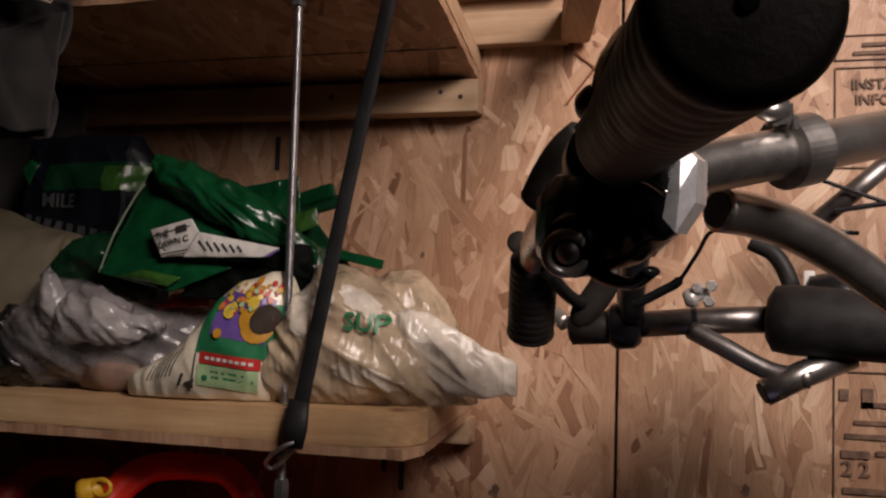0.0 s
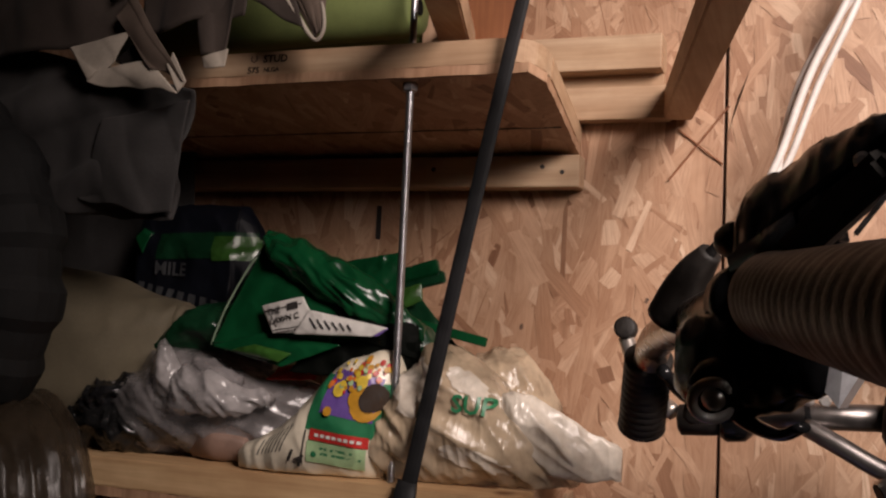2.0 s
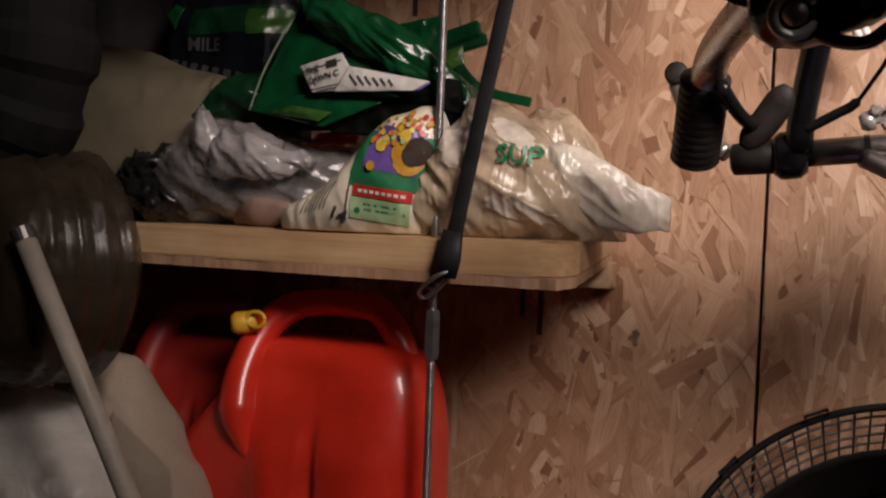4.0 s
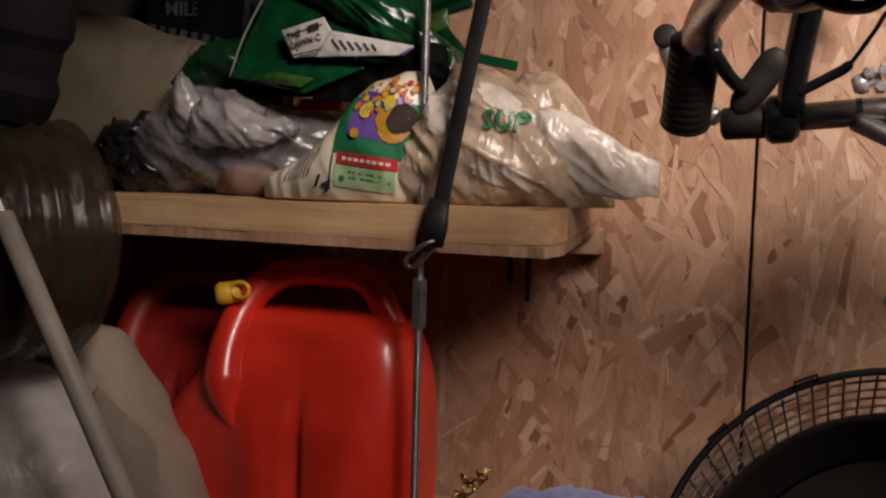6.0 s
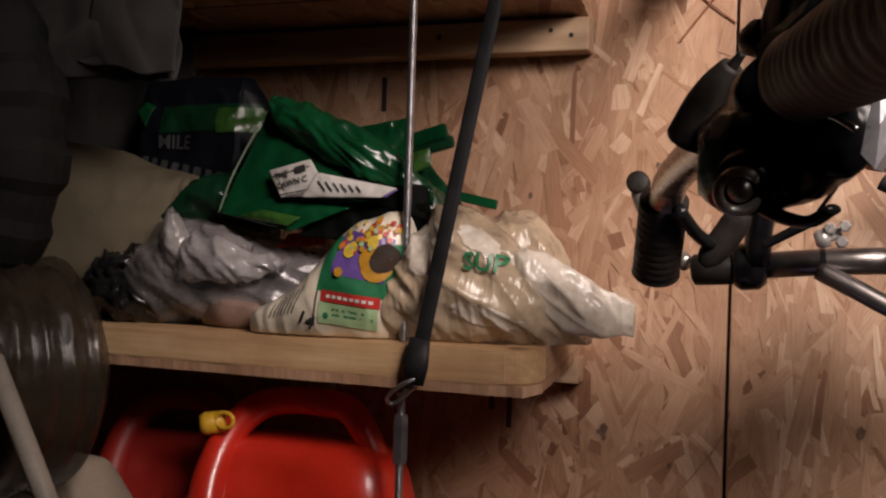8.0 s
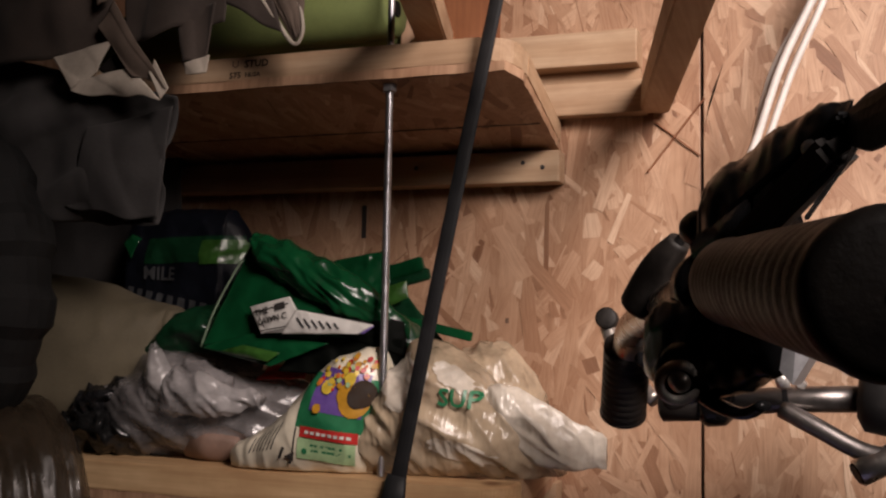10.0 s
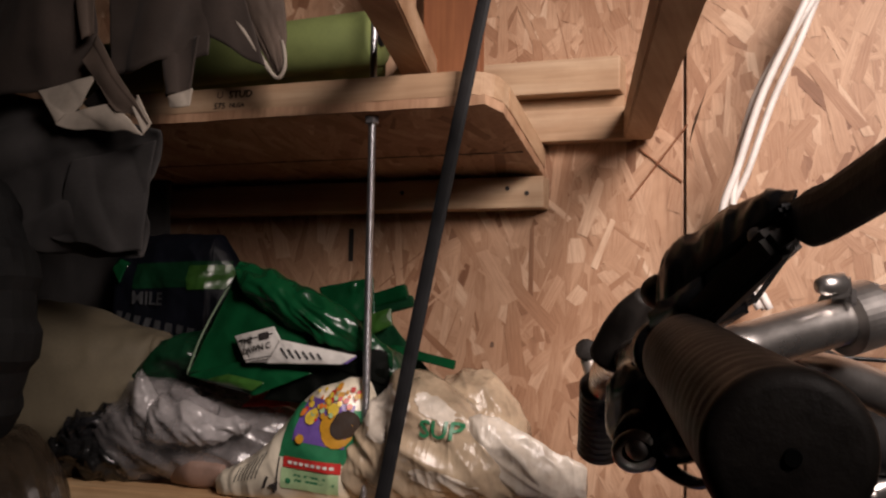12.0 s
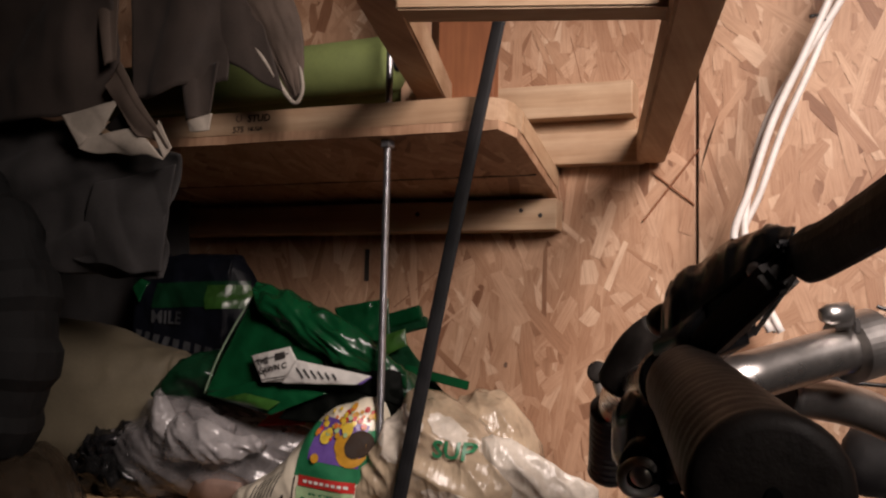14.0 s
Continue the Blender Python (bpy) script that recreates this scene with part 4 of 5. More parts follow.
part("bag_strip", quad_sheet((0.590, -0.165, 1.268), (0.622, -0.160, 1.284), (0.618, -0.156, 1.304), (0.592, -0.160, 1.296), 16, 12, 0.003, 40, 42, bulge=0.004), LIME_FILM, green, "curled paler scrap", smooth=True)
part("bag_strip", beam((0.582, -0.146, 1.311), (0.636, -0.150, 1.326), 0.009, 0.018, (0, 0, 1), 0.002), GREEN_FILM, green, "folded green bag end")
part("bag_strip", beam((0.588, -0.143, 1.300), (0.643, -0.146, 1.314), 0.009, 0.015, (0, 0, 1), 0.002), DEEP_GREEN, green, "folded green bag end")
part("bag_strip", beam((0.622, -0.165, 1.256), (0.704, -0.165, 1.2385), 0.006, 0.011, (0, 0, 1), 0.001), GREEN_FILM, green, "folded green bag end")
part("bag_lip", quad_sheet((0.400, -0.256, 1.220), (0.499, -0.268, 1.201), (0.566, -0.256, 1.228), (0.470, -0.258, 1.238), 34, 14, 0.0035, 26, 43, bulge=0.006), GREEN_FILM, green, "turned lower lip", smooth=True)
part("leaf_print", quad_sheet((0.432, -0.2655, 1.2165), (0.498, -0.2745, 1.2065), (0.512, -0.2705, 1.2165), (0.462, -0.2670, 1.2245), 22, 8, 0.0015, 30, 46, bulge=0.004), LIME_FILM, green, "leaf-printed patch", smooth=True)
# Underside painted black where it lies in shade.
part("bag_base", quad_sheet((0.500, -0.250, 1.196), (0.655, -0.236, 1.188), (0.650, -0.236, 1.236), (0.530, -0.250, 1.236), 30, 18, 0.005, 26, 47), BAG_SHADE, green, "crumpled underside painted black for shade", smooth=True)
label = part("paper_label", quad_sheet((0.488, -0.272, 1.238), (0.548, -0.272, 1.2425), (0.522, -0.272, 1.2805), (0.466, -0.263, 1.268), 26, 18, 0.0010, 24, 44, bulge=0.002), WHITE_FILM, green, "white printed label", smooth=True)
part("label_tail", quad_sheet((0.515, -0.2745, 1.2385), (0.606, -0.268, 1.240), (0.622, -0.262, 1.250), (0.532, -0.2735, 1.266), 26, 12, 0.0016, 30, 45, bulge=0.003), WHITE_FILM, green, "creased label tail", smooth=True)
part("label_tip", quad_sheet((0.598, -0.268, 1.2405), (0.612, -0.267, 1.2405), (0.622, -0.261, 1.2485), (0.608, -0.262, 1.2495), 8, 6, 0.0006, 30, 48), PURPLE_INK, green, "coloured print on the label tail", smooth=True)
drape_words(label, "THE", 0.0100, 0.4780, 1.2575, radians(14), DARK_INK, green)
drape_words(label, "LAWN C", 0.0096, 0.4840, 1.2475, radians(14), DARK_INK, green)
drape(label, (0.503, 1.2655), (0.517, 1.2735), DARK_INK, green, "print_bar", radians(14), 8, 1, 0.0012)
for k in range(4):
    drape(label, (0.4865 + 0.002 * k, 1.2455 - 0.0028 * k), (0.542, 1.2465 - 0.0028 * k), DARK_INK, green, "print_bar", radians(10), 14, 1, 0.0012)
tail = bpy.data.objects["label_tail"]
for k in range(6):
    drape(tail, (0.538 + 0.0085 * k, 1.2440), (0.540 + 0.0085 * k, 1.2585 - 0.0012 * k), GREY_INK, green, "print_bar", radians(40), 1, 8, 0.0014)
for lo, hi, lean in (((0.4625, 1.2655), (0.5225, 1.2667), 13), ((0.4868, 1.2435), (0.4878, 1.2600), 36)):
    drape(label, lo, hi, DARK_INK, green, "label_border", radians(lean), 12, 2, 0.0012)

# the darker printed bag behind, and a green one under the jug
dark = thing("fertiliser_bag", "upright dark green and navy printed fertiliser bag", "fertiliser bag")
dark_body = part("bag_film", loft([(0.204, -0.128, 1.235, 0.010, 0.136, 0), (0.208, -0.128, 1.245, 0.020, 0.149, 0), (0.222, -0.128, 1.247, 0.028, 0.150, 0), (0.290, -0.128, 1.248, 0.032, 0.150, 0), (0.350, -0.128, 1.247, 0.029, 0.150, 0), (0.360, -0.126, 1.244, 0.026, 0.146, 0), (0.374, -0.124, 1.234, 0.022, 0.136, 0), (0.388, -0.122, 1.222, 0.016, 0.124, 0), (0.396, -0.120, 1.205, 0.008, 0.106, 0)],
                                 80, 110, 3.0, 0.006, 18, 17, floor=REST, crushed=True, sag=0.011), NAVY_FILM, dark, smooth=True)
drape(dark_body, (0.246, 1.328), (0.390, 1.362), DEEP_GREEN, dark, "printed_band", radians(2), 30, 10, 0.0014)
drape(dark_body, (0.330, 1.326), (0.391, 1.358), LIME_FILM, dark, "printed_band", radians(2), 20, 10, 0.0024)
drape_words(dark_body, "MILE", 0.024, 0.246, 1.306, radians(-2), GREY_INK, dark, lift=0.003)
for k in range(9):
    bars_on(dark_body, dark, GREY_INK, 0.218 + 0.0165 * k, 1.290 - 0.0030 * k, radians(-10), (0.010,), 0.02, 0.012)
part("torn_edge", quad_sheet((0.212, -0.160, 1.352), (0.226, -0.163, 1.332), (0.238, -0.160, 1.360), (0.224, -0.160, 1.366), 8, 10, 0.004, 50, 7), GREEN_FILM, dark, "torn green bag corner", smooth=True)
under = thing("green_bag", "flat folded green plastic bag under others", "plastic bag")
part("bag_film", loft([(0.255, -0.195, 1.195, 0.015, 0.010, 0), (0.300, -0.200, 1.210, 0.035, 0.020, 0), (0.345, -0.200, 1.238, 0.045, 0.028, 0), (0.400, -0.190, 1.242, 0.040, 0.026, 0), (0.43, -0.18, 1.235, 0.02, 0.015, 0)], 44, 44, 1.7, 0.004, 30, 19), DEEP_GREEN, under, smooth=True)

jug = thing("cream_sack", "dim cream sack lying on the shelf", "sack")
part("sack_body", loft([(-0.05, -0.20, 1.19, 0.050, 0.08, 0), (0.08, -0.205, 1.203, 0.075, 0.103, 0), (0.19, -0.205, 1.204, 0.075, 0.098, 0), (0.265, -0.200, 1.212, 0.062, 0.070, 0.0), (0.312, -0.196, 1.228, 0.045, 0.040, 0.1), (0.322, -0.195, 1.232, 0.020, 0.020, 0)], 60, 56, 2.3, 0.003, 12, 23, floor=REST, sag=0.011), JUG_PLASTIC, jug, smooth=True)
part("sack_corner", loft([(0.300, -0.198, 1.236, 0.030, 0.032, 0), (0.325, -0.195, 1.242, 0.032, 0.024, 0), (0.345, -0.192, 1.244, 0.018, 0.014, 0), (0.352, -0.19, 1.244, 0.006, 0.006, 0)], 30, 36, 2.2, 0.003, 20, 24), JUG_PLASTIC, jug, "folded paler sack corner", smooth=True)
crinkle = thing("black_crinkled_film", "crinkled glossy black plastic film", "plastic film")
part("film", loft([(0.215, -0.245, 1.135, 0.012, 0.012, 0), (0.245, -0.255, 1.150, 0.022, 0.022, 0), (0.285, -0.250, 1.165, 0.020, 0.014, 0), (0.315, -0.24, 1.175, 0.010, 0.008, 0)], 40, 40, 1.6, 0.007, 48, 29), film("black_film", (0.012, 0.012, 0.013), 0.2, 0.3, 20, 60, 0.6), crinkle, smooth=True)
sooty = thing("black_plastic_bag", "crumpled black plastic bag on the shelf", "plastic bag")
part("bag_film", loft([(0.18, -0.20, TOP + 0.03, 0.03, 0.03, 0), (0.22, -0.235, TOP + 0.03, 0.035, 0.030, 0), (0.28, -0.245, TOP + 0.022, 0.030, 0.022, 0), (0.32, -0.24, TOP + 0.015, 0.02, 0.015, 0)], 40, 44, 1.8, 0.007, 40, 39, floor=REST, sag=0.011), film("black_bag_film", (0.012, 0.012, 0.012), 0.25, 0.3, 20, 45, 0.6), sooty, smooth=True)


# ---- fuel cans ----
def fuel_can(name, at, w, d, h, material, label, group):
    c = thing(name, label, "fuel can", group, at=at)
    secs = ((0, 0.90, 0.90, 0.88), (0.02, 0.97, 0.97, 0.96), (0.05, 1, 1, 1), (0.15, 1, 1, 1), (0.25, 1, 1, 1), (0.35, 0.99, 1, 1), (0.45, 0.98, 1, 1), (0.52, 0.91, 1, 1), (0.60, 0.80, 0.995, 0.97), (0.68, 0.69, 0.985, 0.93), (0.76, 0.58, 0.97, 0.88), (0.85, 0.47, 0.94, 0.80), (0.92, 0.39, 0.90, 0.70), (0.97, 0.33, 0.83, 0.60), (1.0, 0.28, 0.72, 0.48))
    bm = bmesh.new()
    loops = []
    for u, kl, kr, ky in secs:
        ring = []
        for i in range(120):
            a = 2 * math.pi * i / 120
            ca, sa = math.cos(a), math.sin(a)
            rr = (ca ** 4 + sa ** 4) ** -0.25
            x, y = rr * ca * w / 2 * (kl if ca < 0 else kr), rr * sa * d / 2 * ky
            q, low = x / w, max(0.0, 1 - abs(u - 0.33) / 0.36) ** 0.5
            lobes = 0.16 * math.exp(-((q + 0.02) / 0.09) ** 2) + 0.14 * math.exp(-((q - 0.30) / 0.13) ** 2) - 0.20 * math.exp(-((q - 0.125) / 0.022) ** 2)
            hollow = 0.30 * math.exp(-((q - 0.05) / 0.17) ** 2) * max(0.0, 1 - abs(u - 0.85) / 0.22)
            groove = 1 + (lobes * low - hollow if sa < 0 else 0)
            ring.append(bm.verts.new((x, y * groove, u * h)))
        loops.append(ring)
    for a, b in zip(loops, loops[1:]):
        for i in range(120):
            bm.faces.new((a[i], a[(i + 1) % 120], b[(i + 1) % 120], b[i]))
    bm.faces.new(loops[0][::-1])
    bm.faces.new(loops[-1])
    bmesh.ops.subdivide_edges(bm, edges=bm.edges[:], cuts=1, smooth=0.6, use_grid_fill=True)
    part("can_body", bm, material, c, smooth=True)
    arch = smooth_line([(-w * 0.10, -d * 0.50, h * 0.50), (-w * 0.155, -d * 0.47, h * 0.66), (-w * 0.175, -d * 0.36, h * 0.84), (-w * 0.15, -d * 0.20, h * 1.02), (-w * 0.07, -d * 0.08, h * 1.135), (w * 0.04, 0, h * 1.165), (w * 0.17, 0.0, h * 1.165), (w * 0.245, 0, h * 1.155), (w * 0.30, 0, h * 1.10), (w * 0.355, 0, h * 0.99), (w * 0.38, 0, h * 0.90)], 9)
    part("handle", tube(arch, lambda u: 0.0165 + 0.008 * max(0, 1 - u / 0.45) - 0.020 * max(0, 0.12 - u) / 0.12, 20), material, c, smooth=True)
    return c


can = fuel_can("fuel_can", (0.445, -0.175, 0.690), 0.335, 0.170, 0.265, RED_PLASTIC, "glossy red plastic fuel can with yellow vent cap", "fuel cans")
part("vent_cap", spin_profile((-0.048, -0.050, 0.286), (-0.072, -0.068, 0.283), ((0, 0.010), (0.15, 0.013), (0.8, 0.0135), (1, 0.010)), 24), YELLOW, can, "yellow vent cap", smooth=True)
part("cap_tether", tube(smooth_line([(-0.040 + 0.012 * math.cos(a), -0.066, 0.290 + 0.009 * math.sin(a)) for a in [k * math.pi / 5 for k in range(11)]], 3), 0.0026, 8), YELLOW, can, "yellow cap loop", smooth=True)
fuel_can("fuel_can", (0.235, -0.105, 0.690), 0.260, 0.150, 0.245, DARK_RED, "dull red fuel can standing behind another", "fuel cans")


# ---- cloths, tyre and wrapped roll at the dark end ----
def cloth_patch(corners, material, name, label, waves=2.0, depth=0.010, slant=0.4, seed=1.0, belly=0.0, nu=44, nv=44):
    """Hanging cloth between four corners (low left, low right, high right, high left) with soft folds."""
    c = [Vector(p) for p in corners]

    def at(u, v):
        p = c[0].lerp(c[1], u).lerp(c[3].lerp(c[2], u), v)
        ridge = math.sin(2 * math.pi * waves * (u + slant * v) + seed)
        soft = noise.noise(Vector((p.x * 14 + seed * 3, seed, p.z * 9)))
        fine = noise.noise(Vector((p.x * 45 + seed, seed * 2, p.z * 30)))
        edge = 0.006 * noise.noise(Vector((p.x * 30, seed, 2.0))) * (1 - v)
        return (p.x, p.y - depth * (0.6 * abs(ridge) ** 0.7 * (1 if ridge > 0 else -0.5) + 0.9 * soft + 0.16 * fine) - belly * math.sin(math.pi * u) * math.sin(math.pi * v), p.z + edge)
    return part(name, sheet(at, nu, nv, 0.002), material, coat, label, smooth=True)


coat = thing("hanging_coat", "dark coat hanging with its beige lining turned out", "coat")


cloth_patch(((0.02, -0.350, 1.375), (0.412, -0.372, 1.352), (0.436, -0.376, 1.490), (0.02, -0.352, 1.600)), DARK_CLOTH, "coat_body", "charcoal coat back", 1.6, 0.016, -0.9, 2.0, 0.02, 70, 50)
cloth_patch(((0.300, -0.384, 1.372), (0.416, -0.378, 1.356), (0.436, -0.380, 1.478), (0.330, -0.388, 1.460)), DARK_CLOTH, "coat_pocket", "charcoal coat pocket", 1.0, 0.008, 0.6, 4.4, 0.012)
# Added dark sheet: stands in for the shade between tyre and sack.
cloth_patch(((-0.10, -0.055, 1.200), (0.222, -0.055, 1.200), (0.222, -0.055, 1.62), (-0.10, -0.055, 1.62)), DARK_CLOTH, "wall_shade_sheet", "added dark sheet standing in for shade by the wall", 2.0, 0.012, 0.1, 3.0)
cloth_patch(((0.02, -0.372, 1.535), (0.356, -0.398, 1.538), (0.352, -0.392, 1.82), (0.02, -0.365, 1.82)), BROWN_CLOTH, "coat_body", "brown coat shell", 1.1, 0.016, -0.8, 4.0, 0.015, 60, 50)
# Edge and facing catch the light by their brighter brown.
cloth_patch(((0.352, -0.403, 1.588), (0.363, -0.403, 1.596), (0.352, -0.398, 1.82), (0.288, -0.394, 1.82)), LIT_BROWN, "coat_edge", "turned coat edge painted as lit", 0.6, 0.006, 0.0, 1.0)
cloth_patch(((0.405, -0.410, 1.506), (0.446, -0.408, 1.487), (0.372, -0.404, 1.592), (0.352, -0.406, 1.566)), LIT_BROWN, "coat_facing", "turned-back facing in the lit brown", 0.7, 0.005, 0.2, 2.5, 0.006)
# Shade in the hollow of the folds, drawn as a black patch.
cloth_patch(((0.366, -0.400, 1.510), (0.392, -0.399, 1.506), (0.386, -0.399, 1.548), (0.350, -0.399, 1.520)), PLUG_CLOTH, "coat_fold_shade", "black patch painted as shade in the folds", 0.5, 0.003, 0.0, 1.0, 0.0, 14, 14)
cloth_patch(((0.323, -0.405, 1.496), (0.351, -0.405, 1.516), (0.374, -0.405, 1.548), (0.290, -0.402, 1.537)), BEIGE_CLOTH, "lining", "beige lining turned out", 0.8, 0.004, 0.5, 1.2, 0.004, 30, 30)
cloth_patch(((0.320, -0.407, 1.496), (0.441, -0.409, 1.479), (0.396, -0.409, 1.516), (0.330, -0.406, 1.508)), BEIGE_CLOTH, "lining", "beige lining turned out", 0.8, 0.004, 0.3, 3.2, 0.003, 30, 20)
cloth_patch(((0.440, -0.411, 1.480), (0.448, -0.411, 1.491), (0.430, -0.411, 1.522), (0.424, -0.411, 1.508)), BEIGE_CLOTH, "lining", "beige lining turned out", 0.5, 0.002, 0.2, 2.0, 0.0, 12, 16)
cloth_patch(((0.430, -0.356, 1.520), (0.456, -0.356, 1.521), (0.459, -0.356, 1.540), (0.428, -0.356, 1.532)), BEIGE_CLOTH, "lining", "small beige hem", 0.8, 0.003, 0.3, 5.0, 0.0, 16, 14)
cloth_patch(((0.345, -0.352, 1.560), (0.470, -0.348, 1.580), (0.480, -0.345, 1.82), (0.330, -0.350, 1.82)), BROWN_CLOTH, "coat_sleeve", "dark sleeve in shade", 1.1, 0.010, -0.5, 5.0)
cloth_patch(((0.424, -0.352, 1.534), (0.452, -0.352, 1.538), (0.462, -0.350, 1.60), (0.412, -0.350, 1.60)), BROWN_CLOTH, "coat_sleeve", "dark cuff", 1.0, 0.006, 0.2, 6.0, 0.0, 20, 20)
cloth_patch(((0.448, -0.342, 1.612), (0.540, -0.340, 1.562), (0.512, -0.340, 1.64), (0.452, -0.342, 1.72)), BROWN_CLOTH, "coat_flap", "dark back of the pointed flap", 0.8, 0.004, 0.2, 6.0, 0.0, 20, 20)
tip = [(0.445, -0.337, 1.700), (0.466, -0.337, 1.655), (0.490, -0.337, 1.630), (0.513, -0.337, 1.603), (0.538, -0.336, 1.566), (0.551, -0.335, 1.551), (0.558, -0.335, 1.553), (0.562, -0.335, 1.566), (0.558, -0.334, 1.588), (0.549, -0.333, 1.605), (0.534, -0.332, 1.630), (0.52, -0.33, 1.66)]
part("piping", tube(smooth_line(tip, 8), lambda u: 0.0022 + 0.0018 * math.exp(-((u - 0.25) / 0.12) ** 2), 8), BEIGE_CLOTH, coat, "pale piped edge", smooth=True)


def lobe(u, v):
    left = Vector((0.440, -0.334, 1.715)).lerp(Vector((0.552, -0.334, 1.553)), v)
    right = Vector((0.520, -0.330, 1.715)).lerp(Vector((0.560, -0.333, 1.560)), v) + Vector((0.016, 0, 0)) * math.sin(math.pi * v)
    p = left.lerp(right, u)
    return (p.x, p.y - 0.010 * math.sin(math.pi * u) * (1 - 0.7 * v) - 0.003 * crease((p.x, u, p.z), 16, 3), p.z)


part("coat_flap", sheet(lobe, 20, 34, 0.002), LIT_BROWN, coat, "pointed flap in the lit brown", smooth=True)

part("coat_loop", beam((0.20, -0.005, 1.83), (0.20, -0.400, 1.800), 0.012, 0.012, bevel=0.002), DARK_METAL, coat, "iron hook holding the coat")

tyre = thing("ribbed_tyre", "worn black ribbed tyre standing on edge", "tyre")
bm = bmesh.new()
R0, r0 = 0.165, 0.062
rows = []
for i in range(96):
    a = 2 * math.pi * i / 96
    ring = []
    for j in range(28):
        b = 2 * math.pi * j / 28
        rib = 0.0035 * (1 if (i // 3) % 2 else -1) if math.cos(b) > -0.2 else 0
        rr = r0 + rib
        d = R0 + rr * math.cos(b)
        ring.append(bm.verts.new((d * math.cos(a), rr * 1.0 * math.sin(b), d * math.sin(a))))
    rows.append(ring)
walls = bmesh.new()
copies = [[walls.verts.new(v.co) for v in ring] for ring in rows]
for i in range(96):
    for j in range(28):
        outer = math.cos(2 * math.pi * (j + 0.5) / 28) > -0.2
        grid = rows if outer else copies
        (bm if outer else walls).faces.new((grid[i][j], grid[(i + 1) % 96][j], grid[(i + 1) % 96][(j + 1) % 28], grid[i][(j + 1) % 28]))
for b in (bm, walls):
    bmesh.ops.delete(b, geom=[v for v in b.verts if not v.link_faces], context="VERTS")
part("tread", bm, TYRE, tyre)
part("sidewall", walls, TYRE, tyre)
tyre.location = (0.095, -0.440, 1.285)

wrap = thing("wrapped_roll", "roll wrapped in clear crinkled plastic", "roll")
HUB = Vector((0.244, -0.415, 1.042))


def drum(r, half, ridges, seed, rough):
    """A short drum facing the room, its film pulled into rings and creased."""
    prof = [(0.0, 0.02), (0.01, 0.3), (0.02, 0.6), (0.05, 0.80), (0.12, 0.90), (0.2, 0.955)]
    prof += [(0.22 + 0.60 * k / 30, 0.965 + 0.03 * math.sin(math.pi * k / 30) + ridges * (0.5 - abs((k * 0.115) % 1 - 0.5))) for k in range(31)]
    prof += [(0.88, 0.93), (0.95, 0.80), (1.0, 0.3)]
    b = spin_profile(HUB + Vector((-0.036, -half, 0.0)), HUB + Vector((0.030, half, 0.0)), [(u, k * r) for u, k in prof], 96)
    for v in b.verts:
        out = v.co - HUB
        out.y *= 0.3
        v.co += out.normalized() * rough * (crumple(v.co, 22, seed) - 0.5)
    return b


part("roll_core", drum(0.094, 0.052, 0.0, 61, 0.010), film("olive_roll", (0.060, 0.047, 0.028), 0.4, 0.6, 30, 60, 0.7, 0.2), wrap, "olive bundle inside", smooth=True)
part("clear_wrap", drum(0.1225, 0.072, 0.110, 63, 0.0035), CLEAR_WRAP, wrap, "clear crinkled plastic wrap", smooth=True)
part("clear_wrap", drum(0.113, 0.064, 0.08, 66, 0.005), CLEAR_WRAP, wrap, "clear crinkled plastic wrap", smooth=True)

pole = thing("grey_pole", "slim grey-white pole leaning on the bench", "pole")
part("shaft", tube([(0.328, -0.522, 1.082), (0.40, -0.521, 0.949), (0.474, -0.52, 0.813), (0.541, -0.519, 0.690)], 0.0098, 18), POLE_WHITE, pole, smooth=True)
part("end_ring", tube([(0.3265, -0.522, 1.0845), (0.3325, -0.522, 1.0735)], 0.0112, 18), DARK_METAL, pole, "dark ring")
white = thing("white_plastic_bag", "full white plastic bag with a beige cloth", "plastic bag")
part("bag_film", loft([(0.05, -0.35, 0.78, 0.06, 0.09, 0), (0.15, -0.36, 0.79, 0.09, 0.105, 0), (0.24, -0.36, 0.78, 0.09, 0.09, 0), (0.295, -0.355, 0.755, 0.07, 0.07, 0), (0.33, -0.35, 0.72, 0.03, 0.03, 0)], 80, 90, 2.1, 0.007, 12, 71, floor=0.6905, crushed=True), WHITE_FILM, white, smooth=True)
cloth = thing("beige_cloth", "bundled beige cloth beside the fuel can", "cloth")
part("cloth_fold", loft([(0.160, -0.275, 0.82, 0.03, 0.08, 0), (0.215, -0.285, 0.82, 0.045, 0.105, 0), (0.258, -0.29, 0.812, 0.055, 0.114, 0), (0.288, -0.29, 0.803, 0.055, 0.104, -0.1), (0.318, -0.29, 0.782, 0.052, 0.085, -0.1), (0.350, -0.29, 0.755, 0.045, 0.066, -0.2), (0.380, -0.29, 0.722, 0.025, 0.034, 0), (0.392, -0.29, 0.70, 0.01, 0.01, 0)], 80, 80, 2.4, 0.006, 11, 73, floor=0.6905, crushed=pleats), BUNDLE_CLOTH, cloth, smooth=True)
part("cloth_flap", quad_sheet((0.270, -0.350, 0.80), (0.380, -0.345, 0.700), (0.366, -0.338, 0.822), (0.292, -0.345, 0.880), 34, 34, 0.004, 14, 75, bulge=0.006), BUNDLE_CLOTH, cloth, "folded cloth corner", smooth=True)
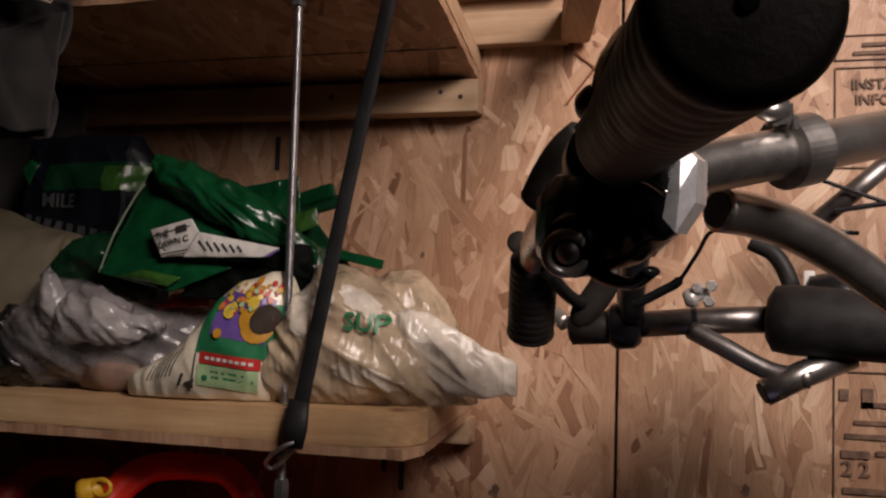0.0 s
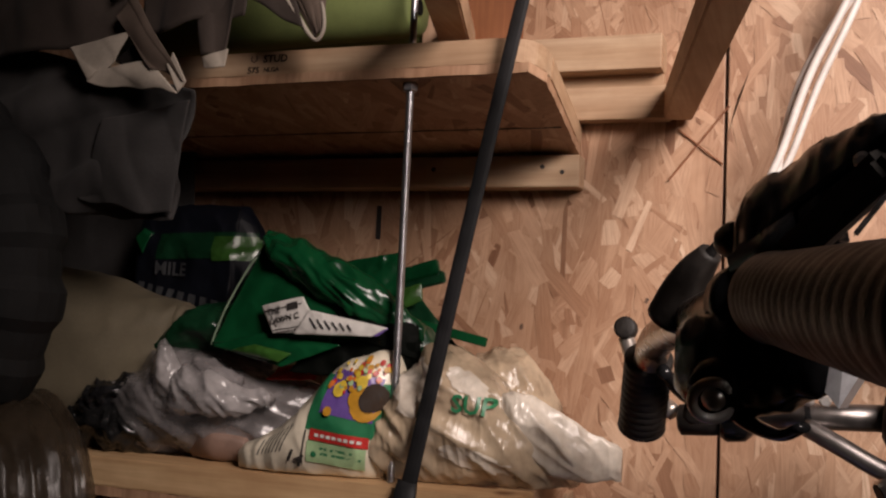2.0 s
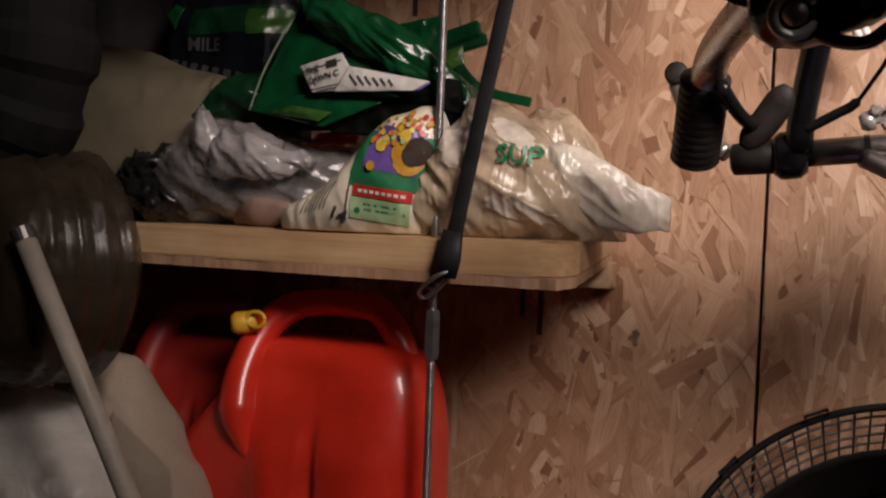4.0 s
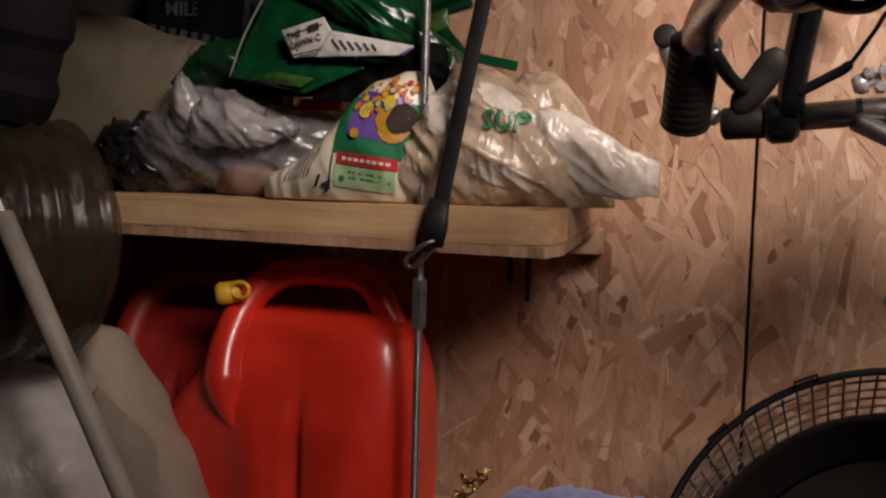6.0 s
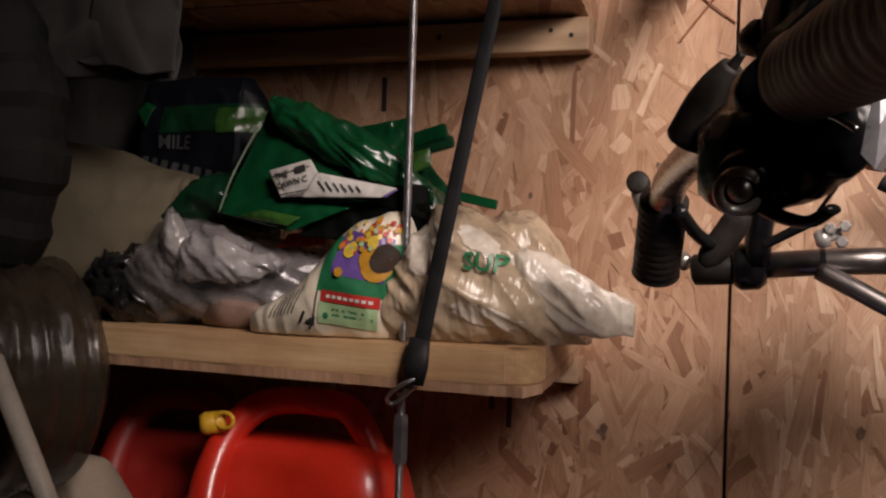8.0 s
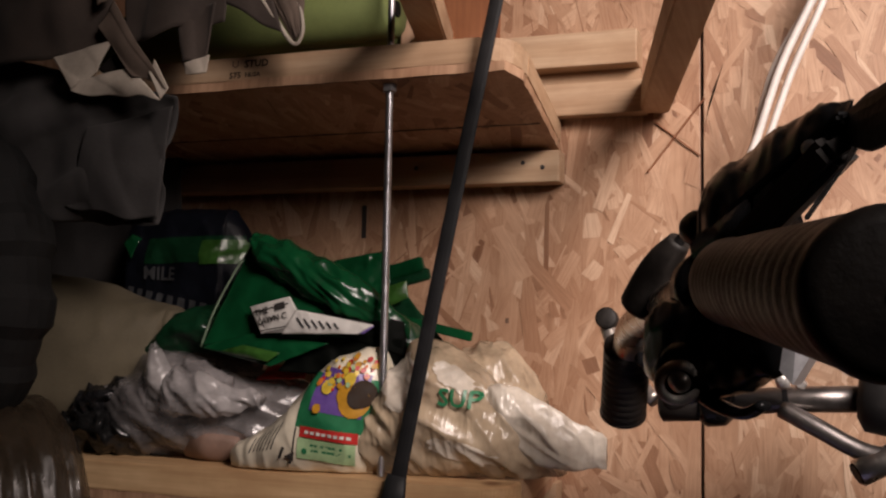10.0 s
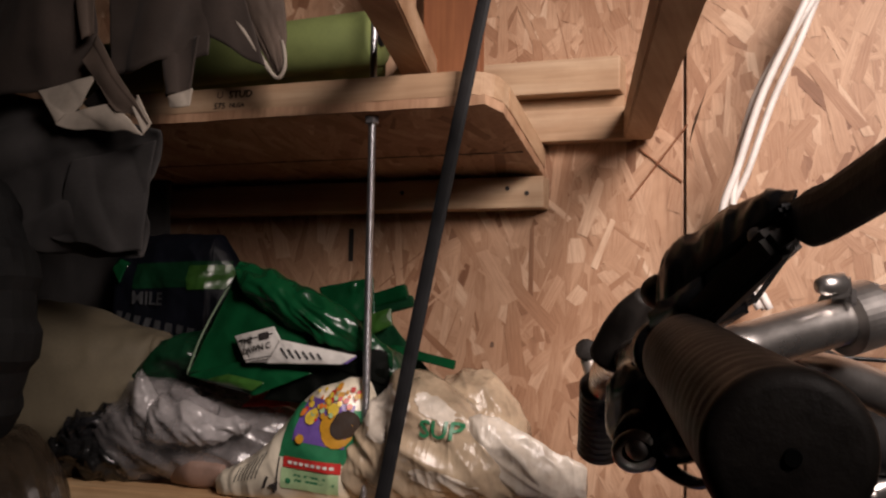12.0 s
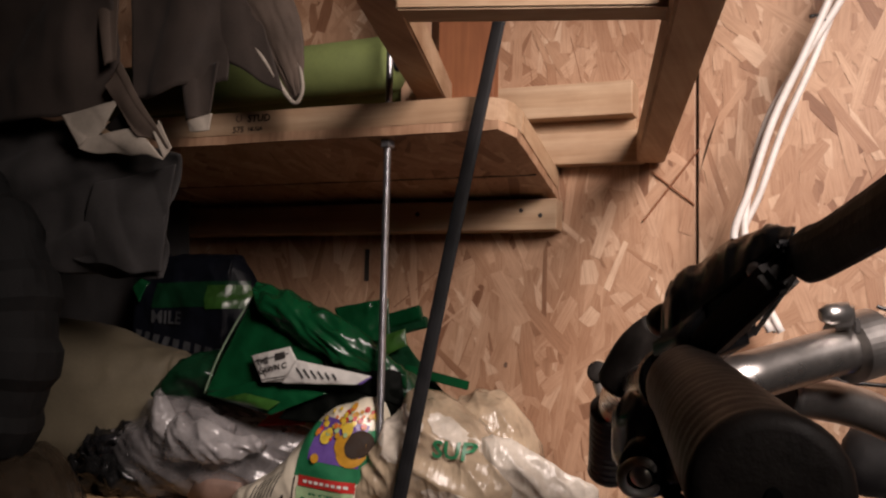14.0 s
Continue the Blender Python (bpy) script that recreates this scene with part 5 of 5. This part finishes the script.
part("bag_fold", quad_sheet((0.120, -0.452, 0.735), (0.262, -0.446, 0.712), (0.236, -0.440, 0.800), (0.110, -0.446, 0.836), 44, 34, 0.006, 16, 77, bulge=0.012), WHITE_FILM, white, "glossy pulled fold", smooth=True)
part("vent_hole", spin_profile((0.244, -0.4585, 0.770), (0.2445, -0.452, 0.770), ((0, 0.0032), (1, 0.0036)), 12), HOLE_BLACK, white, "small dark hole")

# ---- towel, trinket and basket below ----
bin_ = thing("cardboard_box", "tall plain cardboard box under the towel", "box")
part("box_body", box((0.735, -0.50, 0.0), (1.03, -0.345, 0.783), 0.003), plain("cardboard", (0.36, 0.24, 0.13), 0.8, scale=12), bin_)
towel = thing("blue_towel", "rumpled blue terry towel lying on a box", "towel")
part("towel_body", loft([(0.768, -0.42, 0.806, 0.04, 0.020, 0), (0.782, -0.42, 0.814, 0.075, 0.029, 0), (0.85, -0.42, 0.818, 0.085, 0.030, 0), (0.93, -0.42, 0.816, 0.085, 0.028, 0), (1.0, -0.42, 0.812, 0.075, 0.026, 0), (1.025, -0.42, 0.803, 0.04, 0.016, 0)], 90, 80, 2.6, 0.0055, 26, 81, floor=0.7835), BLUE_TOWEL, towel, smooth=True)
trinket = thing("brass_chain", "tangled brass chain ornament", "ornament")
rnd = random.Random(8)
for k in range(22):
    u = k / 21
    c = Vector((0.690 + 0.048 * u + rnd.uniform(-0.008, 0.008), -0.36 + rnd.uniform(-0.012, 0.012), 0.782 + 0.060 * u + rnd.uniform(-0.008, 0.008)))
    e1, e2 = Vector((rnd.uniform(-1, 1), rnd.uniform(-1, 1), rnd.uniform(-1, 1))).normalized(), Vector((rnd.uniform(-1, 1), rnd.uniform(-1, 1), rnd.uniform(-1, 1))).normalized()
    ringpts = [c + 0.006 * (math.cos(a) * e1 + math.sin(a) * e2) for a in [q * math.pi / 6 for q in range(13)]]
    part("link", tube(ringpts, 0.0013, 6, caps=False), BRASS, trinket, smooth=True)
block = thing("wooden_block", "small pale wooden block under the chain", "block")
part("block_body", box((0.650, -0.375, 0.690), (0.720, -0.332, 0.785), 0.003), PINE_X, block)

basket = thing("wire_basket", "round black wire basket tipped on its side", "basket", at=(1.114, -0.262, 0.735))
basket.rotation_euler = (radians(62), 0, radians(-6))
BR = 0.231


def hoop(r, z, w, material, name):
    pts = [Vector((r * math.cos(a), r * math.sin(a), z)) for a in [q * math.pi / 48 for q in range(97)]]
    part(name, tube(pts, w, 8, caps=False), material, basket, smooth=True)


hoop(BR, 0.0, 0.0042, BLACK_PLASTIC, "rim")
for k in range(1, 11):
    hoop(BR * (1 - 0.018 * k), -0.016 * k, 0.0016, DARK_METAL, "hoop")
for k in range(90):
    a, b = k * math.pi / 45, k * math.pi / 45 + 0.05
    part("upright_wire", tube([(BR * math.cos(a), BR * math.sin(a), 0), (BR * 0.91 * math.cos(b), BR * 0.91 * math.sin(b), -0.08), (BR * 0.82 * math.cos(a), BR * 0.82 * math.sin(a), -0.16)], 0.0013, 6), DARK_METAL, basket)
for k in range(14):
    a = k * math.pi / 7 + 0.2
    part("rim_loop", tube([(BR * math.cos(t), BR * math.sin(t), z) for t, z in ((a, 0.0), (a, 0.020), (a + 0.10, 0.020), (a + 0.10, 0.0))], 0.0018, 6), BLACK_PLASTIC, basket)


def liner_wall(u, v):
    a, r = 2 * math.pi * u, BR * (0.79 + 0.10 * v)
    return Vector((r * math.cos(a), r * math.sin(a), -0.17 + 0.105 * v))


part("liner", sheet(liner_wall, 60, 8, 0.002), PLUG_CLOTH, basket, "black cloth liner", smooth=True)
part("liner_base", spin_profile((0, 0, -0.176), (0, 0, -0.168), ((0, BR * 0.8), (1, BR * 0.8)), 40), PLUG_CLOTH, basket)
crate = thing("plain_crate", "plain pine crate under the basket", "crate")
part("crate_body", box((0.98, -0.33, 0.0), (1.30, -0.03, 0.520), 0.003), PINE_X, crate)


# ---- bicycle handlebar and the parts round it ----
def ribbed_grip(a, b, r, name, parent, ribs=22, flare=1.0):
    prof = [(0.0, r * 0.80), (0.004, r * 0.95), (0.02, r * 1.03)]
    for k in range(ribs):
        u = 0.05 + 0.92 * k / ribs
        prof += [(u, r), (u + 0.010, r * 0.982), (u + 0.022, r * 0.982), (u + 0.032, r)]
    prof += [(0.985, r * flare), (1.0, r * 0.9 * flare)]
    return part(name, spin_profile(a, b, prof, 40), BLACK_GRIP, parent, "ribbed black rubber grip", smooth=True)


bike = thing("bicycle", "bicycle standing by the wall with black grips and silver stem", "bicycle")
near_end, near_in = Vector((1.080, -1.000, 1.258)), Vector((1.028, -0.742, 1.274))
ribbed_grip(near_end, near_in, 0.0220, "grip", bike, 18, 1.04)
# Hole in the grip end, its shade painted as a black disc.
part("grip_hole", spin_profile(near_end + (near_end - near_in).normalized() * 0.0012, near_end, ((0, 0.0022), (1, 0.0026)), 16), HOLE_BLACK, bike, "black disc for the shaded hole in the grip end")
bar_line = smooth_line([near_in, (1.014, -0.690, 1.274), (0.992, -0.620, 1.270), (0.968, -0.545, 1.264), (0.945, -0.470, 1.258), (0.926, -0.405, 1.248), (0.917, -0.372, 1.228)], 10)
part("handlebar", tube(bar_line, 0.0145, 24), plain("polished_bar", (0.42, 0.37, 0.34), 0.26, 0.95, scale=20), bike, smooth=True)
ribbed_grip((0.9045, -0.322, 1.171), (0.917, -0.374, 1.236), 0.0212, "grip", bike, 10)
# shifter under the bar and its bright pivot
part("shifter_body", loft([(0.972, -0.655, 1.240, 0.012, 0.016, 0), (0.985, -0.665, 1.240, 0.024, 0.026, 0), (1.005, -0.680, 1.243, 0.032, 0.031, 0), (1.028, -0.700, 1.245, 0.032, 0.029, 0), (1.048, -0.725, 1.247, 0.024, 0.022, 0), (1.060, -0.735, 1.250, 0.010, 0.012, 0)], 40, 40, 2.5, 0.0022, 40, 91), BLACK_PLASTIC, bike, "black shifter housing", smooth=True)
part("shifter_cap", spin_profile((0.998, -0.712, 1.222), (1.004, -0.690, 1.232), ((0, 0.010), (0.1, 0.0155), (0.7, 0.0175), (1, 0.016)), 28), BLACK_PLASTIC, bike, "round shifter cap", smooth=True)
part("metal_ring", tube([Vector((0.9975, -0.7135, 1.2210)) + 0.0105 * (math.cos(a) * Vector((0.96, 0.26, 0)) + math.sin(a) * Vector((0.10, -0.36, 0.93))) for a in [k * math.pi / 12 for k in range(25)]], 0.0028, 10, caps=False), BRIGHT_NUT, bike, "bright pivot ring", smooth=True)
part("pivot", spin_profile((0.9968, -0.7155, 1.2203), (0.9990, -0.7090, 1.2230), ((0, 0.003), (0.3, 0.0062), (1, 0.0066)), 20), ALLOY, bike, smooth=True)
part("shifter_edge", tube(smooth_line([(1.016, -0.735, 1.266), (1.030, -0.742, 1.258), (1.042, -0.752, 1.252), (1.050, -0.757, 1.246)], 5), 0.0018, 8), CHROME, bike, "thin bright shifter edge", smooth=True)
part("thumb_lever", tube(smooth_line([(1.000, -0.690, 1.226), (1.012, -0.700, 1.212), (1.030, -0.715, 1.206), (1.042, -0.730, 1.212)], 6), lambda u: 0.0075 - 0.003 * u, 12, flat=0.6), BLACK_PLASTIC, bike, "black thumb lever", smooth=True)
# brake lever perch: a clamp round the bar, a worn body and the flat blade
part("bar_clamp", spin_profile((1.017, -0.700, 1.2745), (1.008, -0.668, 1.2735), ((0, 0.017), (0.1, 0.0215), (0.9, 0.0215), (1, 0.017)), 28), BLACK_PLASTIC, bike, "black clamp round the bar", smooth=True)
part("perch_body", loft([(1.004, -0.672, 1.308, 0.008, 0.010, 0), (1.012, -0.682, 1.310, 0.022, 0.025, 0), (1.028, -0.705, 1.316, 0.024, 0.029, 0.2), (1.046, -0.735, 1.326, 0.022, 0.027, 0.2), (1.064, -0.765, 1.335, 0.016, 0.021, 0.2), (1.080, -0.792, 1.342, 0.009, 0.012, 0.2)], 50, 40, 3.2, 0.0020, 50, 92), BLACK_PLASTIC, bike, "worn black brake perch", smooth=True)
part("perch_web", beam((1.012, -0.690, 1.288), (1.052, -0.742, 1.312), 0.026, 0.030, (0, -1, 0.3), 0.006), BLACK_PLASTIC, bike, smooth=True)
part("perch_plate", beam((1.030, -0.722, 1.312), (1.082, -0.802, 1.344), 0.006, 0.016, (0.3, -1, 0.3), 0.002), BLACK_PLASTIC, bike)
part("perch_rib", beam((1.036, -0.738, 1.296), (1.077, -0.800, 1.332), 0.016, 0.022, (0.3, -1, 0.3), 0.004), BLACK_GRIP, bike)
part("perch_edge", beam((1.062, -0.770, 1.302), (1.083, -0.806, 1.330), 0.0025, 0.0035, (0, -1, 0), 0.001), CHROME, bike, "bright metal edge")
part("perch_screw", spin_profile((1.0635, -0.792, 1.332), (1.065, -0.785, 1.333), ((0, 0.0025), (0.3, 0.0042), (1, 0.0042)), 14), DARK_METAL, bike, "small screw head")
part("adjuster", spin_profile((1.006, -0.662, 1.312), (0.996, -0.648, 1.308), ((0, 0.009), (0.2, 0.0105), (0.6, 0.0100), (1, 0.006)), 20), plain("amber_black", (0.05, 0.033, 0.018), 0.35, scale=60), bike, "cable adjuster", smooth=True)
blade = smooth_line([(1.081, -0.800, 1.339), (1.092, -0.828, 1.338), (1.106, -0.868, 1.343), (1.124, -0.925, 1.350), (1.142, -0.985, 1.354), (1.152, -1.030, 1.352)], 6)
part("brake_lever", tube(blade, lambda u: 0.0130 if u > 0.12 else 0.0085 + 0.0045 * u / 0.12, 16, flat=0.34, up=(1, 0.25, 0)), BLACK_GRIP, bike, "flat black brake lever blade")
part("cable_boot", tube(smooth_line([(0.984, -0.580, 1.310), (0.974, -0.572, 1.298), (0.966, -0.560, 1.284), (0.960, -0.548, 1.268)], 6), lambda u: 0.008 + 0.013 * u, 20), BLACK_GRIP, bike, "black rubber boot", smooth=True)
part("boot_spike", tube(smooth_line([(0.980, -0.579, 1.304), (0.986, -0.584, 1.312), (0.990, -0.588, 1.316)], 5), lambda u: 0.0045 - 0.002 * u, 8), BLACK_RUBBER, bike, "cable stub", smooth=True)
bm = bmesh.new()
refl = [Vector((1.057, -0.785, 1.264)), Vector((1.064, -0.783, 1.258)), Vector((1.0635, -0.786, 1.239)), Vector((1.0555, -0.792, 1.2255)), Vector((1.0500, -0.790, 1.232)), Vector((1.0525, -0.788, 1.248))]
f0 = [bm.verts.new(p) for p in refl]
f1 = [bm.verts.new(p + Vector((0.004, 0.012, 0.0))) for p in refl]
mid = bm.verts.new(sum(refl, Vector()) / 6 + Vector((0, -0.0035, 0)))
for k in range(6):
    bm.faces.new((f0[k], f0[(k + 1) % 6], mid))
    bm.faces.new((f0[(k + 1) % 6], f0[k], f1[k], f1[(k + 1) % 6]))
bm.faces.new(f1[::-1])
part("reflector", bm, REFLECTOR, bike, "bright faceted reflector")
part("stem_tube", tube([(1.030, -0.640, 1.270), (1.052, -0.613, 1.277), (1.106, -0.566, 1.294), (1.230, -0.458, 1.333)], 0.0160, 32), ALLOY, bike, "silver stem tube", smooth=True)
collar = part("stem_collar", spin_profile((1.109, -0.5635, 1.2945), (1.127, -0.5480, 1.3003), ((0, 0.0175), (0.04, 0.0235), (0.96, 0.0235), (1, 0.0175)), 40), ALLOY, bike, "clamp collar with bolt")
part("collar_lug", beam((1.108, -0.578, 1.308), (1.106, -0.583, 1.325), 0.016, 0.012, (0, -1, 0), 0.003), ALLOY, collar)
part("collar_bolt", spin_profile((1.094, -0.590, 1.3170), (1.110, -0.582, 1.3190), ((0, 0.0045), (0.3, 0.0068), (1, 0.0068)), 18), ALLOY, collar, smooth=True)
part("collar_slot", beam((1.1160, -0.5830, 1.305), (1.1160, -0.5815, 1.3155), 0.0040, 0.003, (0, -1, 0), 0.001), DARK_INK, collar)
part("frame_tube", tube(smooth_line([(1.071, -0.545, 1.261), (1.094, -0.524, 1.259), (1.120, -0.500, 1.252), (1.150, -0.474, 1.238), (1.180, -0.450, 1.219), (1.24, -0.41, 1.178)], 8), 0.0150, 28), ALLOY, bike, "silver curved frame tube", smooth=True)
# Dark disc on the capped end paints the shade inside the tube.
part("tube_mouth", spin_profile((1.0698, -0.5461, 1.2611), (1.0725, -0.5436, 1.2609), ((0, 0.0120), (1, 0.0125)), 24), DARK_INK, bike, "dark disc painted as the shade in the tube end")
part("far_lever", tube(smooth_line([(0.932, -0.400, 1.226), (0.945, -0.365, 1.206), (0.958, -0.335, 1.196)], 6), 0.0060, 12), BLACK_PLASTIC, bike, "far brake clamp", smooth=True)
part("far_blade", tube(smooth_line([(0.982, -0.345, 1.232), (0.967, -0.340, 1.206), (0.947, -0.340, 1.180)], 12), lambda u: 0.0130 * max(0.12, 1 - abs(2 * u - 1) ** 3.5) ** 0.5, 18, flat=0.55, up=(0, 1, 0)), BLACK_GRIP, bike, "far brake lever blade", smooth=True)
part("bar_hook", tube(smooth_line([(0.869, -0.205, 1.252), (0.880, -0.215, 1.228), (0.898, -0.23, 1.200), (0.925, -0.245, 1.180)], 8), 0.0085, 16), plain("pale_alloy", (0.55, 0.50, 0.45), 0.35, 0.8), bike, "thin silver bar end", smooth=True)
part("bar_plug", spin_profile((0.8690, -0.217, 1.2625), (0.8695, -0.202, 1.2600), ((0, 0.009), (0.1, 0.0118), (0.9, 0.0118), (1, 0.009)), 24), BLACK_GRIP, bike, "round black plug", smooth=True)

second = thing("second_bicycle", "second bicycle behind, dark bar with black grip", "bicycle")
part("grip", spin_profile((0.929, -0.250, 1.174), (0.990, -0.250, 1.180), ((0, 0.010), (0.05, 0.0150), (0.5, 0.0160), (0.98, 0.0165), (1, 0.013)), 28), BLACK_GRIP, second, "short black grip", smooth=True)
part("flange", spin_profile((0.968, -0.250, 1.178), (0.998, -0.250, 1.181), ((0, 0.018), (0.2, 0.0225), (0.75, 0.0225), (1, 0.017)), 32), BLACK_PLASTIC, second, "black grip flange", smooth=True)
part("handlebar", tube([(0.985, -0.250, 1.180), (1.06, -0.253, 1.187), (1.13, -0.262, 1.190)], 0.0125, 24), DARK_METAL, second, "dark polished bar", smooth=True)
part("bar_band", spin_profile((1.046, -0.252, 1.1855), (1.051, -0.252, 1.186), ((0, 0.0135), (1, 0.0135)), 24), BLACK_PLASTIC, second)
part("foam_sleeve", spin_profile((1.112, -0.268, 1.191), (1.33, -0.290, 1.178), ((0, 0.018), (0.03, 0.030), (0.1, 0.032), (0.9, 0.030), (1, 0.02)), 32), BLACK_RUBBER, second, "black foam sleeve", smooth=True)
part("brace", tube(smooth_line([(1.045, -0.262, 1.178), (1.075, -0.270, 1.163), (1.115, -0.275, 1.143), (1.150, -0.28, 1.138)], 6), 0.0090, 16), DARK_METAL, second, "bent dark brace", smooth=True)
part("stub_tube", tube([(1.110, -0.282, 1.124), (1.140, -0.275, 1.140), (1.185, -0.265, 1.160)], 0.0125, 24), ALLOY, second, "short open silver tube", smooth=True)
# Inner shade of the stub, painted as a dark disc.
part("stub_mouth", spin_profile((1.1085, -0.2825, 1.1232), (1.1105, -0.2818, 1.1243), ((0, 0.0100), (1, 0.0104)), 20), DARK_INK, second, "dark disc painted as the shade in the tube end")
bolt = part("cable_bolt", spin_profile((1.040, -0.300, 1.205), (1.062, -0.300, 1.212), ((0, 0.006), (0.2, 0.009), (0.5, 0.009), (0.52, 0.005), (1, 0.005)), 16), BRIGHT_NUT, second, "bright cable bolt", smooth=True)
for dz, dx in ((0.010, 0.006), (-0.002, 0.016), (0.012, 0.018)):
    part("nut", spin_profile((1.046 + dx, -0.312, 1.206 + dz), (1.046 + dx, -0.300, 1.206 + dz), ((0, 0.004), (0.3, 0.0058), (1, 0.0058)), 6), BRIGHT_NUT, bolt)
part("brake_cable", tube(smooth_line([(0.996, -0.30, 1.199), (1.02, -0.305, 1.212), (1.036, -0.31, 1.222), (1.052, -0.33, 1.245), (1.066, -0.36, 1.263), (1.10, -0.37, 1.266), (1.18, -0.35, 1.262)], 8), lambda u: 0.0045 if u < 0.35 else 0.0019, 10), BLACK_PLASTIC, second, "black brake cable", smooth=True)
part("upright_arm", tube(smooth_line([(0.990, -0.262, 1.185), (0.992, -0.275, 1.215), (0.998, -0.30, 1.250), (1.005, -0.33, 1.285)], 6), 0.0125, 16), BLACK_PLASTIC, second, "black upright arm", smooth=True)

part("black_hose", tube(smooth_line([(1.100, -0.20, 1.265), (1.122, -0.205, 1.252), (1.136, -0.21, 1.225), (1.140, -0.22, 1.195)], 8), 0.0085, 14), BLACK_RUBBER, second, "bent black hose", smooth=True)
part("white_tag", box((1.146, -0.235, 1.205), (1.156, -0.231, 1.236), 0.001), WHITE_FILM, second, "small white tag")
part("crank_bar", tube([(1.165, -0.145, 1.290), (1.260, -0.130, 1.375)], 0.0100, 16), DARK_METAL, second, "dark diagonal bar", smooth=True)
part("thin_rod", tube([(1.180, -0.16, 1.300), (1.290, -0.15, 1.318)], 0.0028, 8), BLACK_PLASTIC, second)
part("thin_rod", tube([(1.150, -0.16, 1.338), (1.280, -0.15, 1.290)], 0.0022, 8), BLACK_PLASTIC, second)
part("fork_crown", spin_profile((1.150, -0.230, 1.205), (1.205, -0.225, 1.215), ((0, 0.018), (0.1, 0.026), (0.8, 0.026), (1, 0.018)), 28), BLACK_PLASTIC, second, smooth=True)
